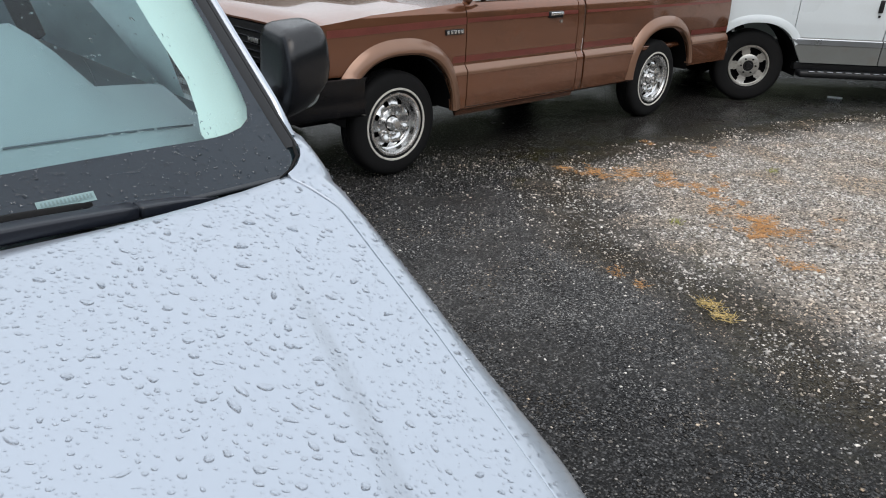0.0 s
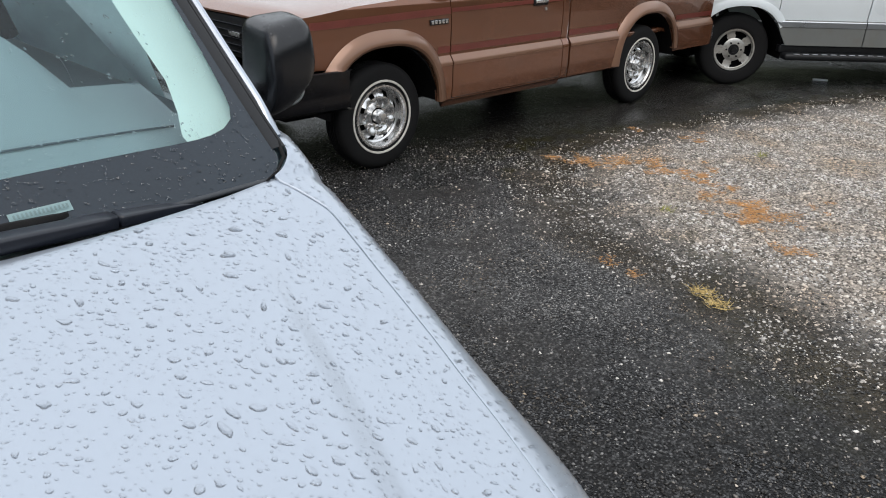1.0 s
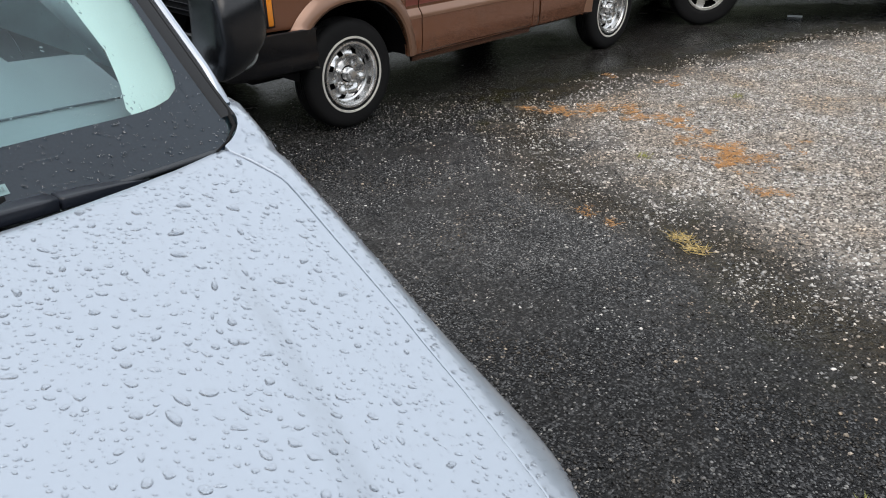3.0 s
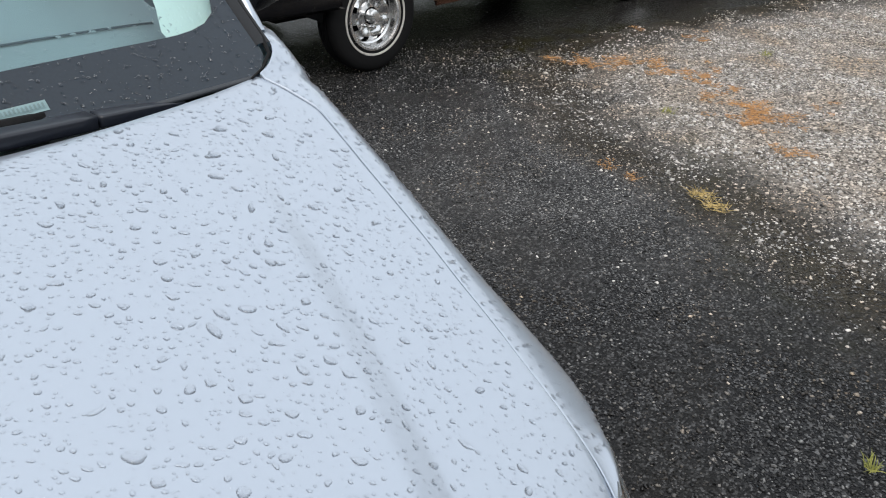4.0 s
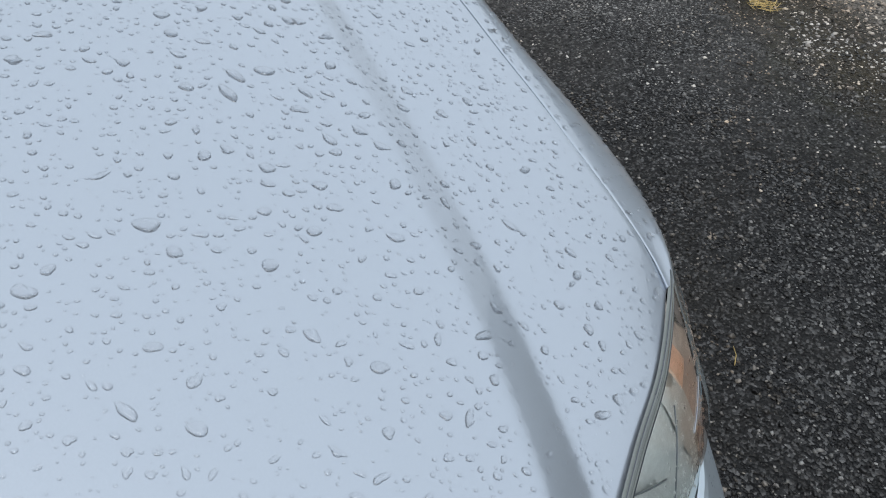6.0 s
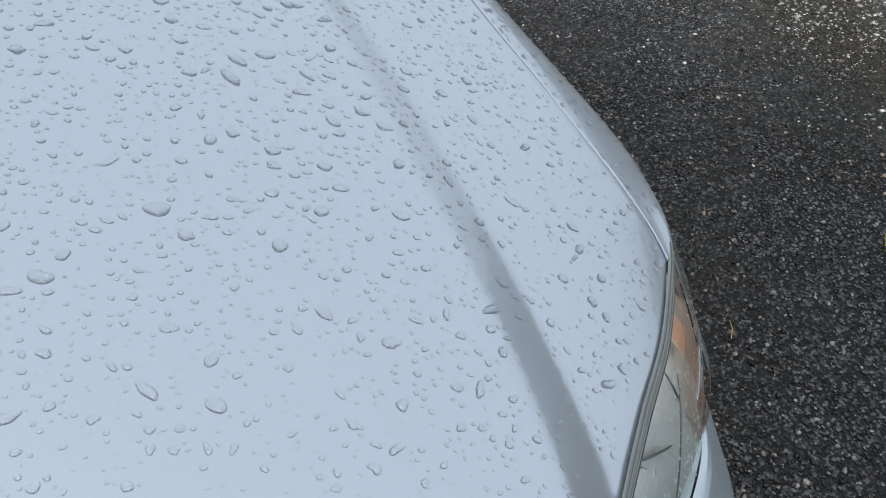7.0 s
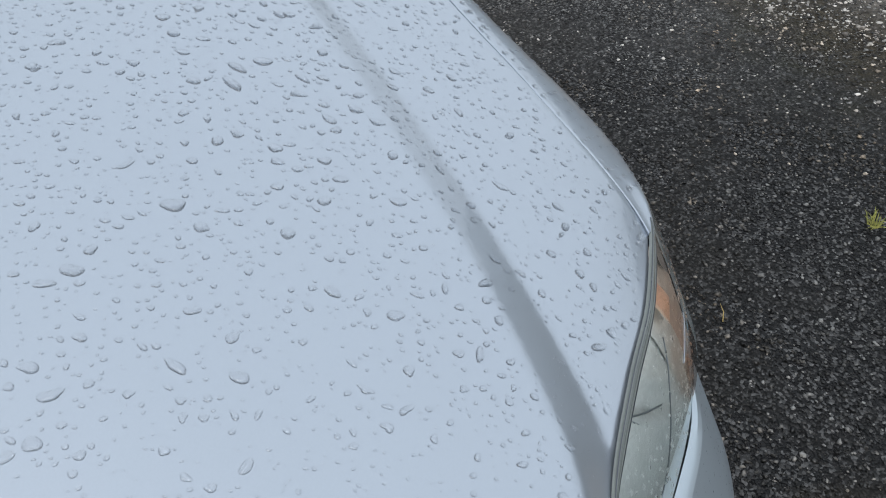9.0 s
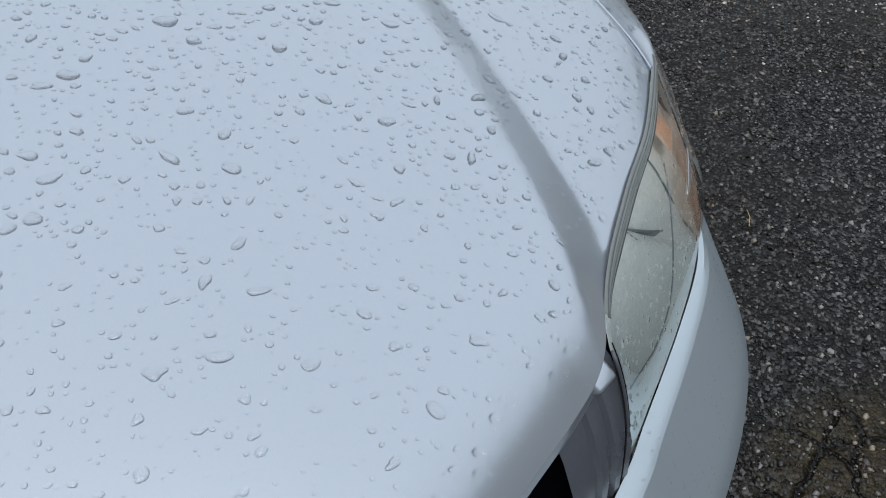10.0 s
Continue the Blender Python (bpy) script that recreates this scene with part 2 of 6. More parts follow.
def gravel_amount(x, y):
    """1 on the loose gravel, 0 on the bare asphalt, with a ragged, thinning border."""
    e = np.array(GRAVEL_EDGE)
    near = np.interp(y, e[::-1, 1], e[::-1, 0])
    f = np.array(FAR_EDGE)
    far = np.interp(x, f[:, 0], f[:, 1])
    a = np.clip((x - near) / 1.05 + 0.10, 0, 1) ** 1.4
    b = np.clip((far - y) / 0.85 + 0.12, 0, 1)
    return a * b


def wobble(x, y, s, seed=0.0):
    return np.array([noise.noise(Vector((a * s, b * s, seed))) for a, b in zip(np.ravel(x), np.ravel(y))]).reshape(np.shape(x))


CLUSTERS = [(1.66, 4.04, 9), (1.74, 3.83, 14), (1.56, 3.79, 8), (1.67, 3.90, 7), (1.57, 3.38, 4), (1.56, 4.26, 7), (1.50, 4.43, 8), (1.62, 4.70, 3), (1.73, 5.35, 3), (1.08, 4.69, 7), (1.32, 4.72, 6), (1.25, 4.58, 6), (0.91, 4.70, 6), (0.66, 4.81, 5), (0.81, 4.73, 6), (2.02, 3.92, 3), (1.36, 5.58, 2), (0.78, 3.21, 2)]


def blotches():
    """Small uneven blotches of needles and moss strewn round a few centres."""
    r = random.Random(17)
    out = []
    for cx, cy, count in CLUSTERS:
        for _ in range(count):
            out.append((cx + r.gauss(0, 0.075), cy + r.gauss(0, 0.075), r.uniform(0.015, 0.055), r.uniform(0.015, 0.055)))
    return out


PATCHES = blotches()


def patch_amount(x, y):
    out = np.zeros(np.shape(x))
    for px, py, a, b in PATCHES:
        out = np.maximum(out, np.exp(-(((x - px) / a) ** 2 + ((y - py) / b) ** 2)))
    return out


def crack_depth(x, y):
    """A crumbled, cracked patch of old asphalt in front of the silver car."""
    inside = np.clip(1 - (((x - 0.72) / 0.28) ** 2 + ((y - 0.50) / 0.24) ** 2), 0, 1)
    return np.clip(inside * 2.5, 0, 1)


def ground_material():
    m = bpy.data.materials.new("wet_asphalt_and_gravel")
    m.use_nodes = True
    n, l = m.node_tree.nodes, m.node_tree.links
    b = n["Principled BSDF"]
    co = n.new("ShaderNodeTexCoord")

    def tex(kind, scale, **kw):
        t = n.new(kind)
        t.inputs["Scale"].default_value = scale
        for k, v in kw.items():
            t.inputs[k].default_value = v
        l.new(co.outputs["Object"], t.inputs["Vector"])
        return t

    def attr(name):
        a = n.new("ShaderNodeAttribute")
        a.attribute_name = name
        return a.outputs["Fac"]

    def mix(a, bb, fac):
        x = n.new("ShaderNodeMix")
        x.data_type = 'RGBA'
        for s, v in ((6, a), (7, bb)):
            if isinstance(v, tuple):
                x.inputs[s].default_value = (*v, 1)
            else:
                l.new(v, x.inputs[s])
        l.new(fac, x.inputs[0])
        return x.outputs[2]

    def rng(v, a, bb, c=0.0, d=1.0):
        r = n.new("ShaderNodeMapRange")
        for k, q in (("From Min", a), ("From Max", bb), ("To Min", c), ("To Max", d)):
            r.inputs[k].default_value = q
        l.new(v, r.inputs["Value"])
        return r.outputs[0]

    chips = tex("ShaderNodeTexVoronoi", 150.0)
    chips2 = tex("ShaderNodeTexVoronoi", 70.0)
    broad = tex("ShaderNodeTexNoise", 2.3, Detail=6.0)
    fine = tex("ShaderNodeTexNoise", 40.0, Detail=4.0)
    bw = n.new("ShaderNodeRGBToBW")
    l.new(chips.outputs["Color"], bw.inputs[0])
    tone = rng(bw.outputs[0], 0.60, 1.0)
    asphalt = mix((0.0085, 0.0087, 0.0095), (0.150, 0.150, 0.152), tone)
    # brighter asphalt colours painted in where this mask is high
    asphalt = mix(asphalt, mix((0.044, 0.0435, 0.044), (0.32, 0.315, 0.305), tone), attr("lit_far"))
    asphalt = mix(asphalt, (0.016, 0.0140, 0.0115), rng(broad.outputs["Fac"], 0.48, 0.72, 0, 0.55))
    bw2 = n.new("ShaderNodeRGBToBW")
    l.new(chips2.outputs["Color"], bw2.inputs[0])
    soil = mix((0.050, 0.041, 0.032), (0.45, 0.395, 0.335), rng(bw2.outputs[0], 0.2, 0.95))
    col = mix(asphalt, soil, attr("gravel"))
    moss = mix((0.22, 0.105, 0.04), (0.46, 0.25, 0.11), rng(fine.outputs["Fac"], 0.35, 0.65))
    speck = tex("ShaderNodeTexNoise", 20.0, Detail=6.0, Roughness=0.75)
    both = n.new("ShaderNodeMath")
    both.operation = 'MULTIPLY_ADD'
    l.new(attr("needles"), both.inputs[0])
    both.inputs[1].default_value = 0.9
    l.new(speck.outputs["Fac"], both.inputs[2])
    col = mix(col, moss, rng(both.outputs[0], 0.95, 1.12))
    film = tex("ShaderNodeTexNoise", 7.0, Detail=6.0, Roughness=0.7)
    green = n.new("ShaderNodeMath")
    green.operation = 'MULTIPLY'
    l.new(rng(film.outputs["Fac"], 0.44, 0.62), green.inputs[0])
    l.new(attr("moss"), green.inputs[1])
    col = mix(col, (0.026, 0.024, 0.008), green.outputs[0])
    mud = mix((0.016, 0.0120, 0.0065), (0.055, 0.042, 0.022), rng(fine.outputs["Fac"], 0.35, 0.7))
    slab = tex("ShaderNodeTexVoronoi", 9.0)
    slab.feature = 'DISTANCE_TO_EDGE'
    warp = tex("ShaderNodeTexNoise", 14.0, Detail=4.0)
    wv = n.new("ShaderNodeVectorMath")
    wv.operation = 'MULTIPLY_ADD'
    l.new(warp.outputs["Color"], wv.inputs[0])
    wv.inputs[1].default_value = (0.07, 0.07, 0.0)
    l.new(co.outputs["Object"], wv.inputs[2])
    l.new(wv.outputs[0], slab.inputs["Vector"])
    gap = n.new("ShaderNodeMath")
    gap.operation = 'MULTIPLY'
    l.new(rng(slab.outputs["Distance"], 0.015, 0.05, 1.0, 0.0), gap.inputs[0])
    l.new(attr("cracks"), gap.inputs[1])
    mud = mix(mud, (0.004, 0.0035, 0.003), gap.outputs[0])
    col = mix(col, mud, attr("mud"))
    l.new(col, b.inputs["Base Color"])
    wet = n.new("ShaderNodeMath")
    wet.operation = 'ADD'
    l.new(rng(broad.outputs["Fac"], 0.35, 0.7, 0.14, 0.42), wet.inputs[0])
    l.new(rng(attr("gravel"), 0, 1, 0, 0.25), wet.inputs[1])
    soaked = n.new("ShaderNodeMath")
    soaked.operation = 'ADD'
    l.new(wet.outputs[0], soaked.inputs[0])
    l.new(rng(attr("smooth"), 0, 1, 0, -0.12), soaked.inputs[1])
    l.new(soaked.outputs[0], b.inputs["Roughness"])
    b.inputs["Specular IOR Level"].default_value = 0.5
    b.inputs["IOR"].default_value = 1.27
    h = n.new("ShaderNodeMath")
    h.operation = 'ADD'
    l.new(chips.outputs["Distance"], h.inputs[0])
    l.new(chips2.outputs["Distance"], h.inputs[1])
    bn = n.new("ShaderNodeBump")
    bn.inputs["Distance"].default_value = 0.005
    bn.invert = True
    h2 = n.new("ShaderNodeMath")
    h2.operation = 'MULTIPLY_ADD'
    l.new(gap.outputs[0], h2.inputs[0])
    h2.inputs[1].default_value = 2.5
    l.new(h.outputs[0], h2.inputs[2])
    l.new(rng(attr("smooth"), 0, 1, 0.9, 0.22), bn.inputs["Strength"])
    l.new(h2.outputs[0], bn.inputs["Height"])
    l.new(bn.outputs[0], b.inputs["Normal"])
    return m


def build_ground():
    fine_x = np.arange(-1.6, 5.0, 0.04)
    fine_y = np.arange(-0.4, 8.4, 0.04)
    xs = np.r_[-900, -300, -100, -40, -16, -8, -4, -2.4, fine_x, 5.5, 7, 10, 16, 40, 100, 300, 900]
    ys = np.r_[-900, -300, -100, -40, -16, -8, -4, -2, -1, fine_y, 9, 11, 16, 40, 100, 300, 900]
    X, Y = np.meshgrid(xs, ys)
    near = (np.abs(X - 1.7) < 3.6) & (np.abs(Y - 4) < 4.6)
    Z = np.where(near, 0.006 * wobble(X, Y, 1.3) + 0.003 * wobble(X, Y, 6.0, 4.0), 0.0)
    ragged = 0.5 + 0.8 * wobble(X, Y, 3.0, 9.0) + 0.5 * wobble(X, Y, 11.0, 2.0)
    g = gravel_amount(X, Y)
    gm = np.clip((g - 0.5) * 1.6 + 0.4 + 0.45 * (ragged - 0.5), 0, 1) * (g > 0.02)
    nd = np.clip(patch_amount(X, Y) * 1.3 - 0.35 + 0.5 * (ragged - 0.5), 0, 0.9) * (patch_amount(X, Y) > 0.05)
    md = crack_depth(X, Y) * np.clip(0.75 + 0.6 * (ragged - 0.5), 0, 1)
    verge = np.exp(-((g - 0.25) / 0.2) ** 2) * (g > 0.02) * near
    md = np.maximum(md, np.clip(verge * 0.75, 0, 0.75))
    md = np.maximum(md, np.where((g < 0.02) & (Y > 4.9) & near & (np.abs(Y - X - 4.8) < 0.6), 0.15, 0))
    ms = np.exp(-(((X - 0.75) / 0.8) ** 2 + ((Y - 5.0) / 0.45) ** 2)) + 0.8 * np.exp(-(((X - 1.2) / 0.22) ** 2 + ((Y - 3.3) / 0.6) ** 2)) + 0.7 * np.exp(-(((X - 1.25) / 0.2) ** 2 + ((Y - 2.45) / 0.5) ** 2))
    ms += 0.8 * np.exp(-((Y - np.interp(X, *np.array(FAR_EDGE).T)) / 0.3) ** 2) * (X > 0.3)
    # brightness put into the colour: asphalt paler away from the car and the pickup
    lit_far = np.clip((Y - 1.9) / 1.0, 0, 1) * np.clip((4.3 - Y + 0.95 * X) / 0.9, 0, 1) * np.clip(0.75 + 0.8 * (ragged - 0.5), 0, 1) * near
    sealed = np.clip((Y - 4.05 - 0.85 * X) / 0.7, 0, 1) * np.clip(1 - 3 * g, 0, 1) * near
    Z += 0.012 * g * near
    nx = len(xs)
    faces = [(j * nx + i, j * nx + i + 1, (j + 1) * nx + i + 1, (j + 1) * nx + i) for j in range(len(ys) - 1) for i in range(nx - 1)]
    me = mesh("ground", np.stack([X, Y, Z], -1).reshape(-1, 3), faces, ground_material())
    for nm, val in (("gravel", gm), ("needles", nd), ("mud", md), ("moss", np.clip(ms, 0, 0.9) * near), ("cracks", crack_depth(X, Y)), ("lit_far", lit_far), ("smooth", sealed)):
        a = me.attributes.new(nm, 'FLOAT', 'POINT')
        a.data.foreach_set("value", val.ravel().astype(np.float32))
    tagged(new("ground", me), "wet dark asphalt lot giving way to pale gravel", "ground", kind="structure")


build_ground()


def ground_z(x, y):
    near = (np.abs(x - 1.7) < 3.6) & (np.abs(y - 4) < 4.6)
    return np.where(near, 0.006 * wobble(x, y, 1.3) + 0.003 * wobble(x, y, 6.0, 4.0) + 0.012 * gravel_amount(x, y), 0)


def stone_material(name, dark, pale, rough, middle=0.52):
    """Broken stone, each piece with a tone of its own; middle is how pale the usual piece is."""
    m = bpy.data.materials.new(name)
    m.use_nodes = True
    n, l = m.node_tree.nodes, m.node_tree.links
    b = n["Principled BSDF"]
    geo, ramp, tx, mx = n.new("ShaderNodeNewGeometry"), n.new("ShaderNodeValToRGB"), n.new("ShaderNodeTexNoise"), n.new("ShaderNodeMix")
    e = ramp.color_ramp.elements
    e[0].color, e[1].color = (*dark, 1), (*pale, 1)
    mid = ramp.color_ramp.elements.new(0.72)
    mid.color = (*[a * (1 - middle) + c * middle for a, c in zip(dark, pale)], 1)
    l.new(geo.outputs["Random Per Island"], ramp.inputs[0])
    tx.inputs["Scale"].default_value = 140
    mx.data_type, mx.blend_type = 'RGBA', 'MULTIPLY'
    mx.inputs[0].default_value = 0.35
    l.new(ramp.outputs[0], mx.inputs[6])
    l.new(tx.outputs["Fac"], mx.inputs[7])
    # drifts of brown earth-stained stone among the clean
    drift, amount, tint = n.new("ShaderNodeTexNoise"), n.new("ShaderNodeMapRange"), n.new("ShaderNodeMix")
    drift.inputs["Scale"].default_value = 2.6
    drift.inputs["Detail"].default_value = 6
    l.new(geo.outputs["Position"], drift.inputs["Vector"])
    amount.inputs[1].default_value, amount.inputs[2].default_value = 0.46, 0.66
    l.new(drift.outputs["Fac"], amount.inputs[0])
    tint.data_type, tint.blend_type = 'RGBA', 'MULTIPLY'
    tint.inputs[7].default_value = (0.86, 0.70, 0.54, 1)
    l.new(amount.outputs[0], tint.inputs[0])
    l.new(mx.outputs[2], tint.inputs[6])
    l.new(tint.outputs[2], b.inputs["Base Color"])
    b.inputs["Roughness"].default_value = rough
    return m


def stones(name, x, y, size, mat, rng, sink=0.3, flat=0.6):
    """Many small broken stones lying on the ground, as one mesh."""
    base = np.array([(0, 0, 1), (1, 0, 0.1), (0.3, 0.95, -0.1), (-0.8, 0.6, 0.1), (-0.8, -0.6, -0.05), (0.3, -0.95, 0.1), (0.1, 0.1, -0.8), (0.45, 0.35, 0.75), (-0.4, -0.3, 0.8)])
    tri = np.array([(0, 8, 7), (7, 1, 2), (7, 2, 0), (0, 2, 3), (0, 3, 8), (8, 3, 4), (8, 4, 5), (8, 5, 7), (7, 5, 1), (6, 2, 1), (6, 3, 2), (6, 4, 3), (6, 5, 4), (6, 1, 5)])
    k = len(x)
    v = base[None] * (1 + rng.uniform(-0.42, 0.42, (k, len(base), 3)))
    v *= np.stack([np.ones(k), rng.uniform(0.6, 1, k), flat * rng.uniform(0.6, 1.1, k)], -1)[:, None]
    a = rng.uniform(0, 2 * np.pi, k)
    t = rng.normal(0, 0.25, k)
    vx, vz = v[..., 0] * np.cos(t)[:, None] - v[..., 2] * np.sin(t)[:, None], v[..., 0] * np.sin(t)[:, None] + v[..., 2] * np.cos(t)[:, None]
    vy = v[..., 1]
    wx, wy = vx * np.cos(a)[:, None] - vy * np.sin(a)[:, None], vx * np.sin(a)[:, None] + vy * np.cos(a)[:, None]
    s = size[:, None]
    z0 = ground_z(x, y)[:, None] + s * (flat * 0.5 - sink)
    verts = np.stack([x[:, None] + wx * s, y[:, None] + wy * s, z0 + vz * s], -1).reshape(-1, 3)
    f = (tri[None] + (np.arange(k) * len(base))[:, None, None]).reshape(-1, 3)
    me = bpy.data.meshes.new(name)
    me.vertices.add(len(verts))
    me.vertices.foreach_set("co", verts.astype(np.float32).ravel())
    me.loops.add(f.size)
    me.loops.foreach_set("vertex_index", f.astype(np.int32).ravel())
    me.polygons.add(len(f))
    me.polygons.foreach_set("loop_start", np.arange(0, f.size, 3, dtype=np.int32))
    me.polygons.foreach_set("loop_total", np.full(len(f), 3, dtype=np.int32))
    me.materials.append(mat)
    me.update(calc_edges=True)
    me.validate()
    return new(name, me)


PALE_STONE = stone_material("pale_gravel", (0.085, 0.074, 0.066), (1.0, 0.955, 0.90), 0.45, 0.76)
GREY_STONE = stone_material("dark_wet_chips", (0.006, 0.006, 0.0064), (0.40, 0.395, 0.385), 0.3, 0.15)


def scatter_stones():
    rng = np.random.default_rng(5)
    k = 240000
    x, y = rng.uniform(-0.2, 4.6, k), rng.uniform(0.9, 7.3, k)
    g = gravel_amount(x, y)
    rag = 0.35 * wobble(x, y, 3.0, 9.0) + 0.25 * wobble(x, y, 9.0, 2.0)
    keep = rng.uniform(0, 1, k) < np.clip((g - 0.1) * 1.15 + rag * (g < 0.95), 0.03, 1) * (g > 0.02) * np.where(y > 4.5, 0.85, 1.0)
    keep &= (patch_amount(x, y) < 0.45) | (rng.uniform(0, 1, k) < 0.25)
    keep &= rng.uniform(0, 1, k) < np.exp(-np.clip(x - 0.55 - 0.62 * y, 0, 9) / 0.5)
    x, y = x[keep], y[keep]
    size = np.clip(rng.lognormal(np.log(0.0045), 0.48, len(x)), 0.0022, 0.015)
    tagged(stones("gravel", x, y, size, PALE_STONE, rng), "loose pale grey crushed gravel on the lot", "gravel", kind="stuff")
    # dark chips in the asphalt, and pale grit strewn over it from the gravel
    k = 125000
    x, y = rng.uniform(-0.9, 3.2, k), rng.uniform(0.2, 5.2, k)
    near = np.clip(1.25 - np.hypot(x - 0.8, y - 1.2) / 4.2, 0.15, 1)
    keep = (gravel_amount(x, y) < 0.6) & (x < 0.55 + 0.62 * y) & (rng.uniform(0, 1, k) < near)
    x, y = x[keep], y[keep]
    size = np.clip(rng.lognormal(np.log(0.0032), 0.48, len(x)), 0.0016, 0.0095)
    tagged(stones("asphalt_chips", x, y, size, GREY_STONE, rng, sink=0.24, flat=0.65), "small dark wet stone chips in the asphalt", "stone chips", kind="stuff")
    k = 22000
    x, y = rng.uniform(-0.9, 2.4, k), rng.uniform(1.4, 5.0, k)
    edge = np.interp(y, np.array(GRAVEL_EDGE)[::-1, 1], np.array(GRAVEL_EDGE)[::-1, 0])
    keep = (gravel_amount(x, y) < 0.5) & (rng.uniform(0, 1, k) < np.exp(-np.clip(edge - x, 0, 9) / 0.55) * np.clip((y - 1.4) / 1.6, 0, 1))
    x, y = x[keep], y[keep]
    size = np.clip(rng.lognormal(np.log(0.0030), 0.5, len(x)), 0.0016, 0.009)
    tagged(stones("pale_grit", x, y, size, PALE_STONE, rng, sink=0.25), "pale grit strewn from the gravel over dark asphalt", "grit", kind="stuff")
    k = 750
    x, y = rng.uniform(0.0, 2.4, k), rng.uniform(0.5, 5.0, k)
    g = gravel_amount(x, y)
    keep = rng.uniform(0, 1, k) < np.where(g > 0.02, 0.75, 0.12)
    x, y = x[keep], y[keep]
    size = np.clip(rng.lognormal(np.log(0.0045), 0.4, len(x)), 0.0025, 0.010)
    tagged(stones("stray_pebbles", x, y, size, stone_material("white_pebble", (0.30, 0.28, 0.25), (0.72, 0.68, 0.62), 0.5), rng, sink=0.2), "stray whitish pebbles on wet asphalt", "pebbles", kind="stuff")


scatter_stones()


def blades(name, spots, mat, seed, lying):
    """Thin tapered blades or needles, three-sided, as one mesh."""
    rng = np.random.default_rng(seed)
    verts, faces = [], []
    for px, py, a, b, count, length, wide in spots:
        for _ in range(count):
            r = np.sqrt(rng.uniform()) * 1.15
            t = rng.uniform(0, 2 * np.pi)
            x, y = px + a * r * math.cos(t), py + b * r * math.sin(t)
            h = rng.uniform(0, 2 * np.pi)
            L = length * rng.uniform(0.5, 1.2)
            up = rng.uniform(0.02, 0.25) if lying else rng.uniform(0.5, 1.6)
            d = np.array((math.cos(h), math.sin(h), up))
            d /= np.linalg.norm(d)
            side = np.array((-math.sin(h), math.cos(h), 0)) * wide
            z = 0.004 + 0.012 * float(gravel_amount(np.array([x]), np.array([y]))[0]) + (rng.uniform(0, 0.008) if lying else 0)
            o = np.array((x, y, z))
            bend = np.array((0, 0, -0.25 * L * (0 if lying else 1)))
            k = len(verts)
            mid = o + d * L * 0.55
            verts += [o + side, o - side, o + (0, 0, wide * 1.2), mid + side * 0.8, mid - side * 0.8, mid + (0, 0, wide), o + d * L + bend]
            faces += [(k, k + 2, k + 5, k + 3), (k + 2, k + 1, k + 4, k + 5), (k + 1, k, k + 3, k + 4), (k + 3, k + 5, k + 6), (k + 5, k + 4, k + 6), (k + 4, k + 3, k + 6)]
    return new(name, mesh(name, verts, faces, mat, smooth=False))


NEEDLE = material("orange_pine_needles", (0.40, 0.19, 0.07), 0.8, vary=0.35, scale=30, tint=(0.60, 0.33, 0.13))
STRAW = material("yellow_dry_grass", (0.42, 0.31, 0.10), 0.8, vary=0.3, scale=30, tint=(0.56, 0.42, 0.18))
LEAF = material("green_grass_blade", (0.12, 0.17, 0.03), 0.6, vary=0.35, scale=30, tint=(0.36, 0.34, 0.09))
tagged(blades("pine_needles", [(px, py, a, b, int(12000 * a * b) + 10, 0.028, 0.0011) for px, py, a, b in PATCHES], NEEDLE, 3, True), "drifts of orange-brown pine needles on gravel", "pine needles", kind="stuff")
for sx, sy, sa, sb in ((1.095, 2.945, 0.05, 0.035), (1.125, 2.84, 0.05, 0.04)):
    tagged(blades("dry_grass_clump", [(sx, sy, sa, sb, 70, 0.055, 0.0011)], STRAW, 11, True), "flattened clump of straw-yellow dry grass", "dry grass", "dry grass on the lot")
for sx, sy, sa, cnt, seed in ((1.115, 1.45, 0.012, 26, 21), (1.17, 3.88, 0.03, 30, 22), (2.05, 4.95, 0.03, 30, 23)):
    tagged(blades("grass_tuft", [(sx, sy, sa, sa, cnt, 0.05, 0.0016)], LEAF, seed, False), "small yellow-green grass tuft in the asphalt", "grass tuft", "grass tufts on the lot")
me_twig = bpy.data.meshes.new("twig")
bm_t = tube([(0.640, 1.150, 0.012), (0.648, 1.175, 0.016), (0.650, 1.205, 0.010)], [0.0012, 0.0011, 0.0006], 6)
bm_t.to_mesh(me_twig)
bm_t.free()
me_twig.materials.append(STRAW)
tagged(new("twig", me_twig), "thin pale dry straw lying on wet asphalt", "twig")


# ---- the silver minivan ----
# local axes: x forward, y to its left, z up; the origin lies under the middle of the windshield's foot
CAR = thing("silver_minivan", pose(-0.214 - 0.72 * 0.6947, 1.098 - 0.72 * 0.7193, 0, 0, 0, -44), "silver-blue parked minivan covered in raindrops", "car")


def hood_z(u, w):
    """The crown of the hood, falling to the front and to the sides."""
    return 1.1409 - 0.1971 * u + 0.0145 * u * u - 0.1184 * u ** 3 - 0.0337 * w * w - 0.3495 * u * w * w - 0.0263 * w ** 4 + 0.1346 * u * u * w * w


CREASE_U = (0.10, 0.22, 0.334, 0.44, 0.50, 0.58, 0.63, 0.68, 0.715, 0.755, 0.81)
CREASE_W = (0.605, 0.575, 0.549, 0.5185, 0.4985, 0.4725, 0.4535, 0.433, 0.4175, 0.3985, 0.368)


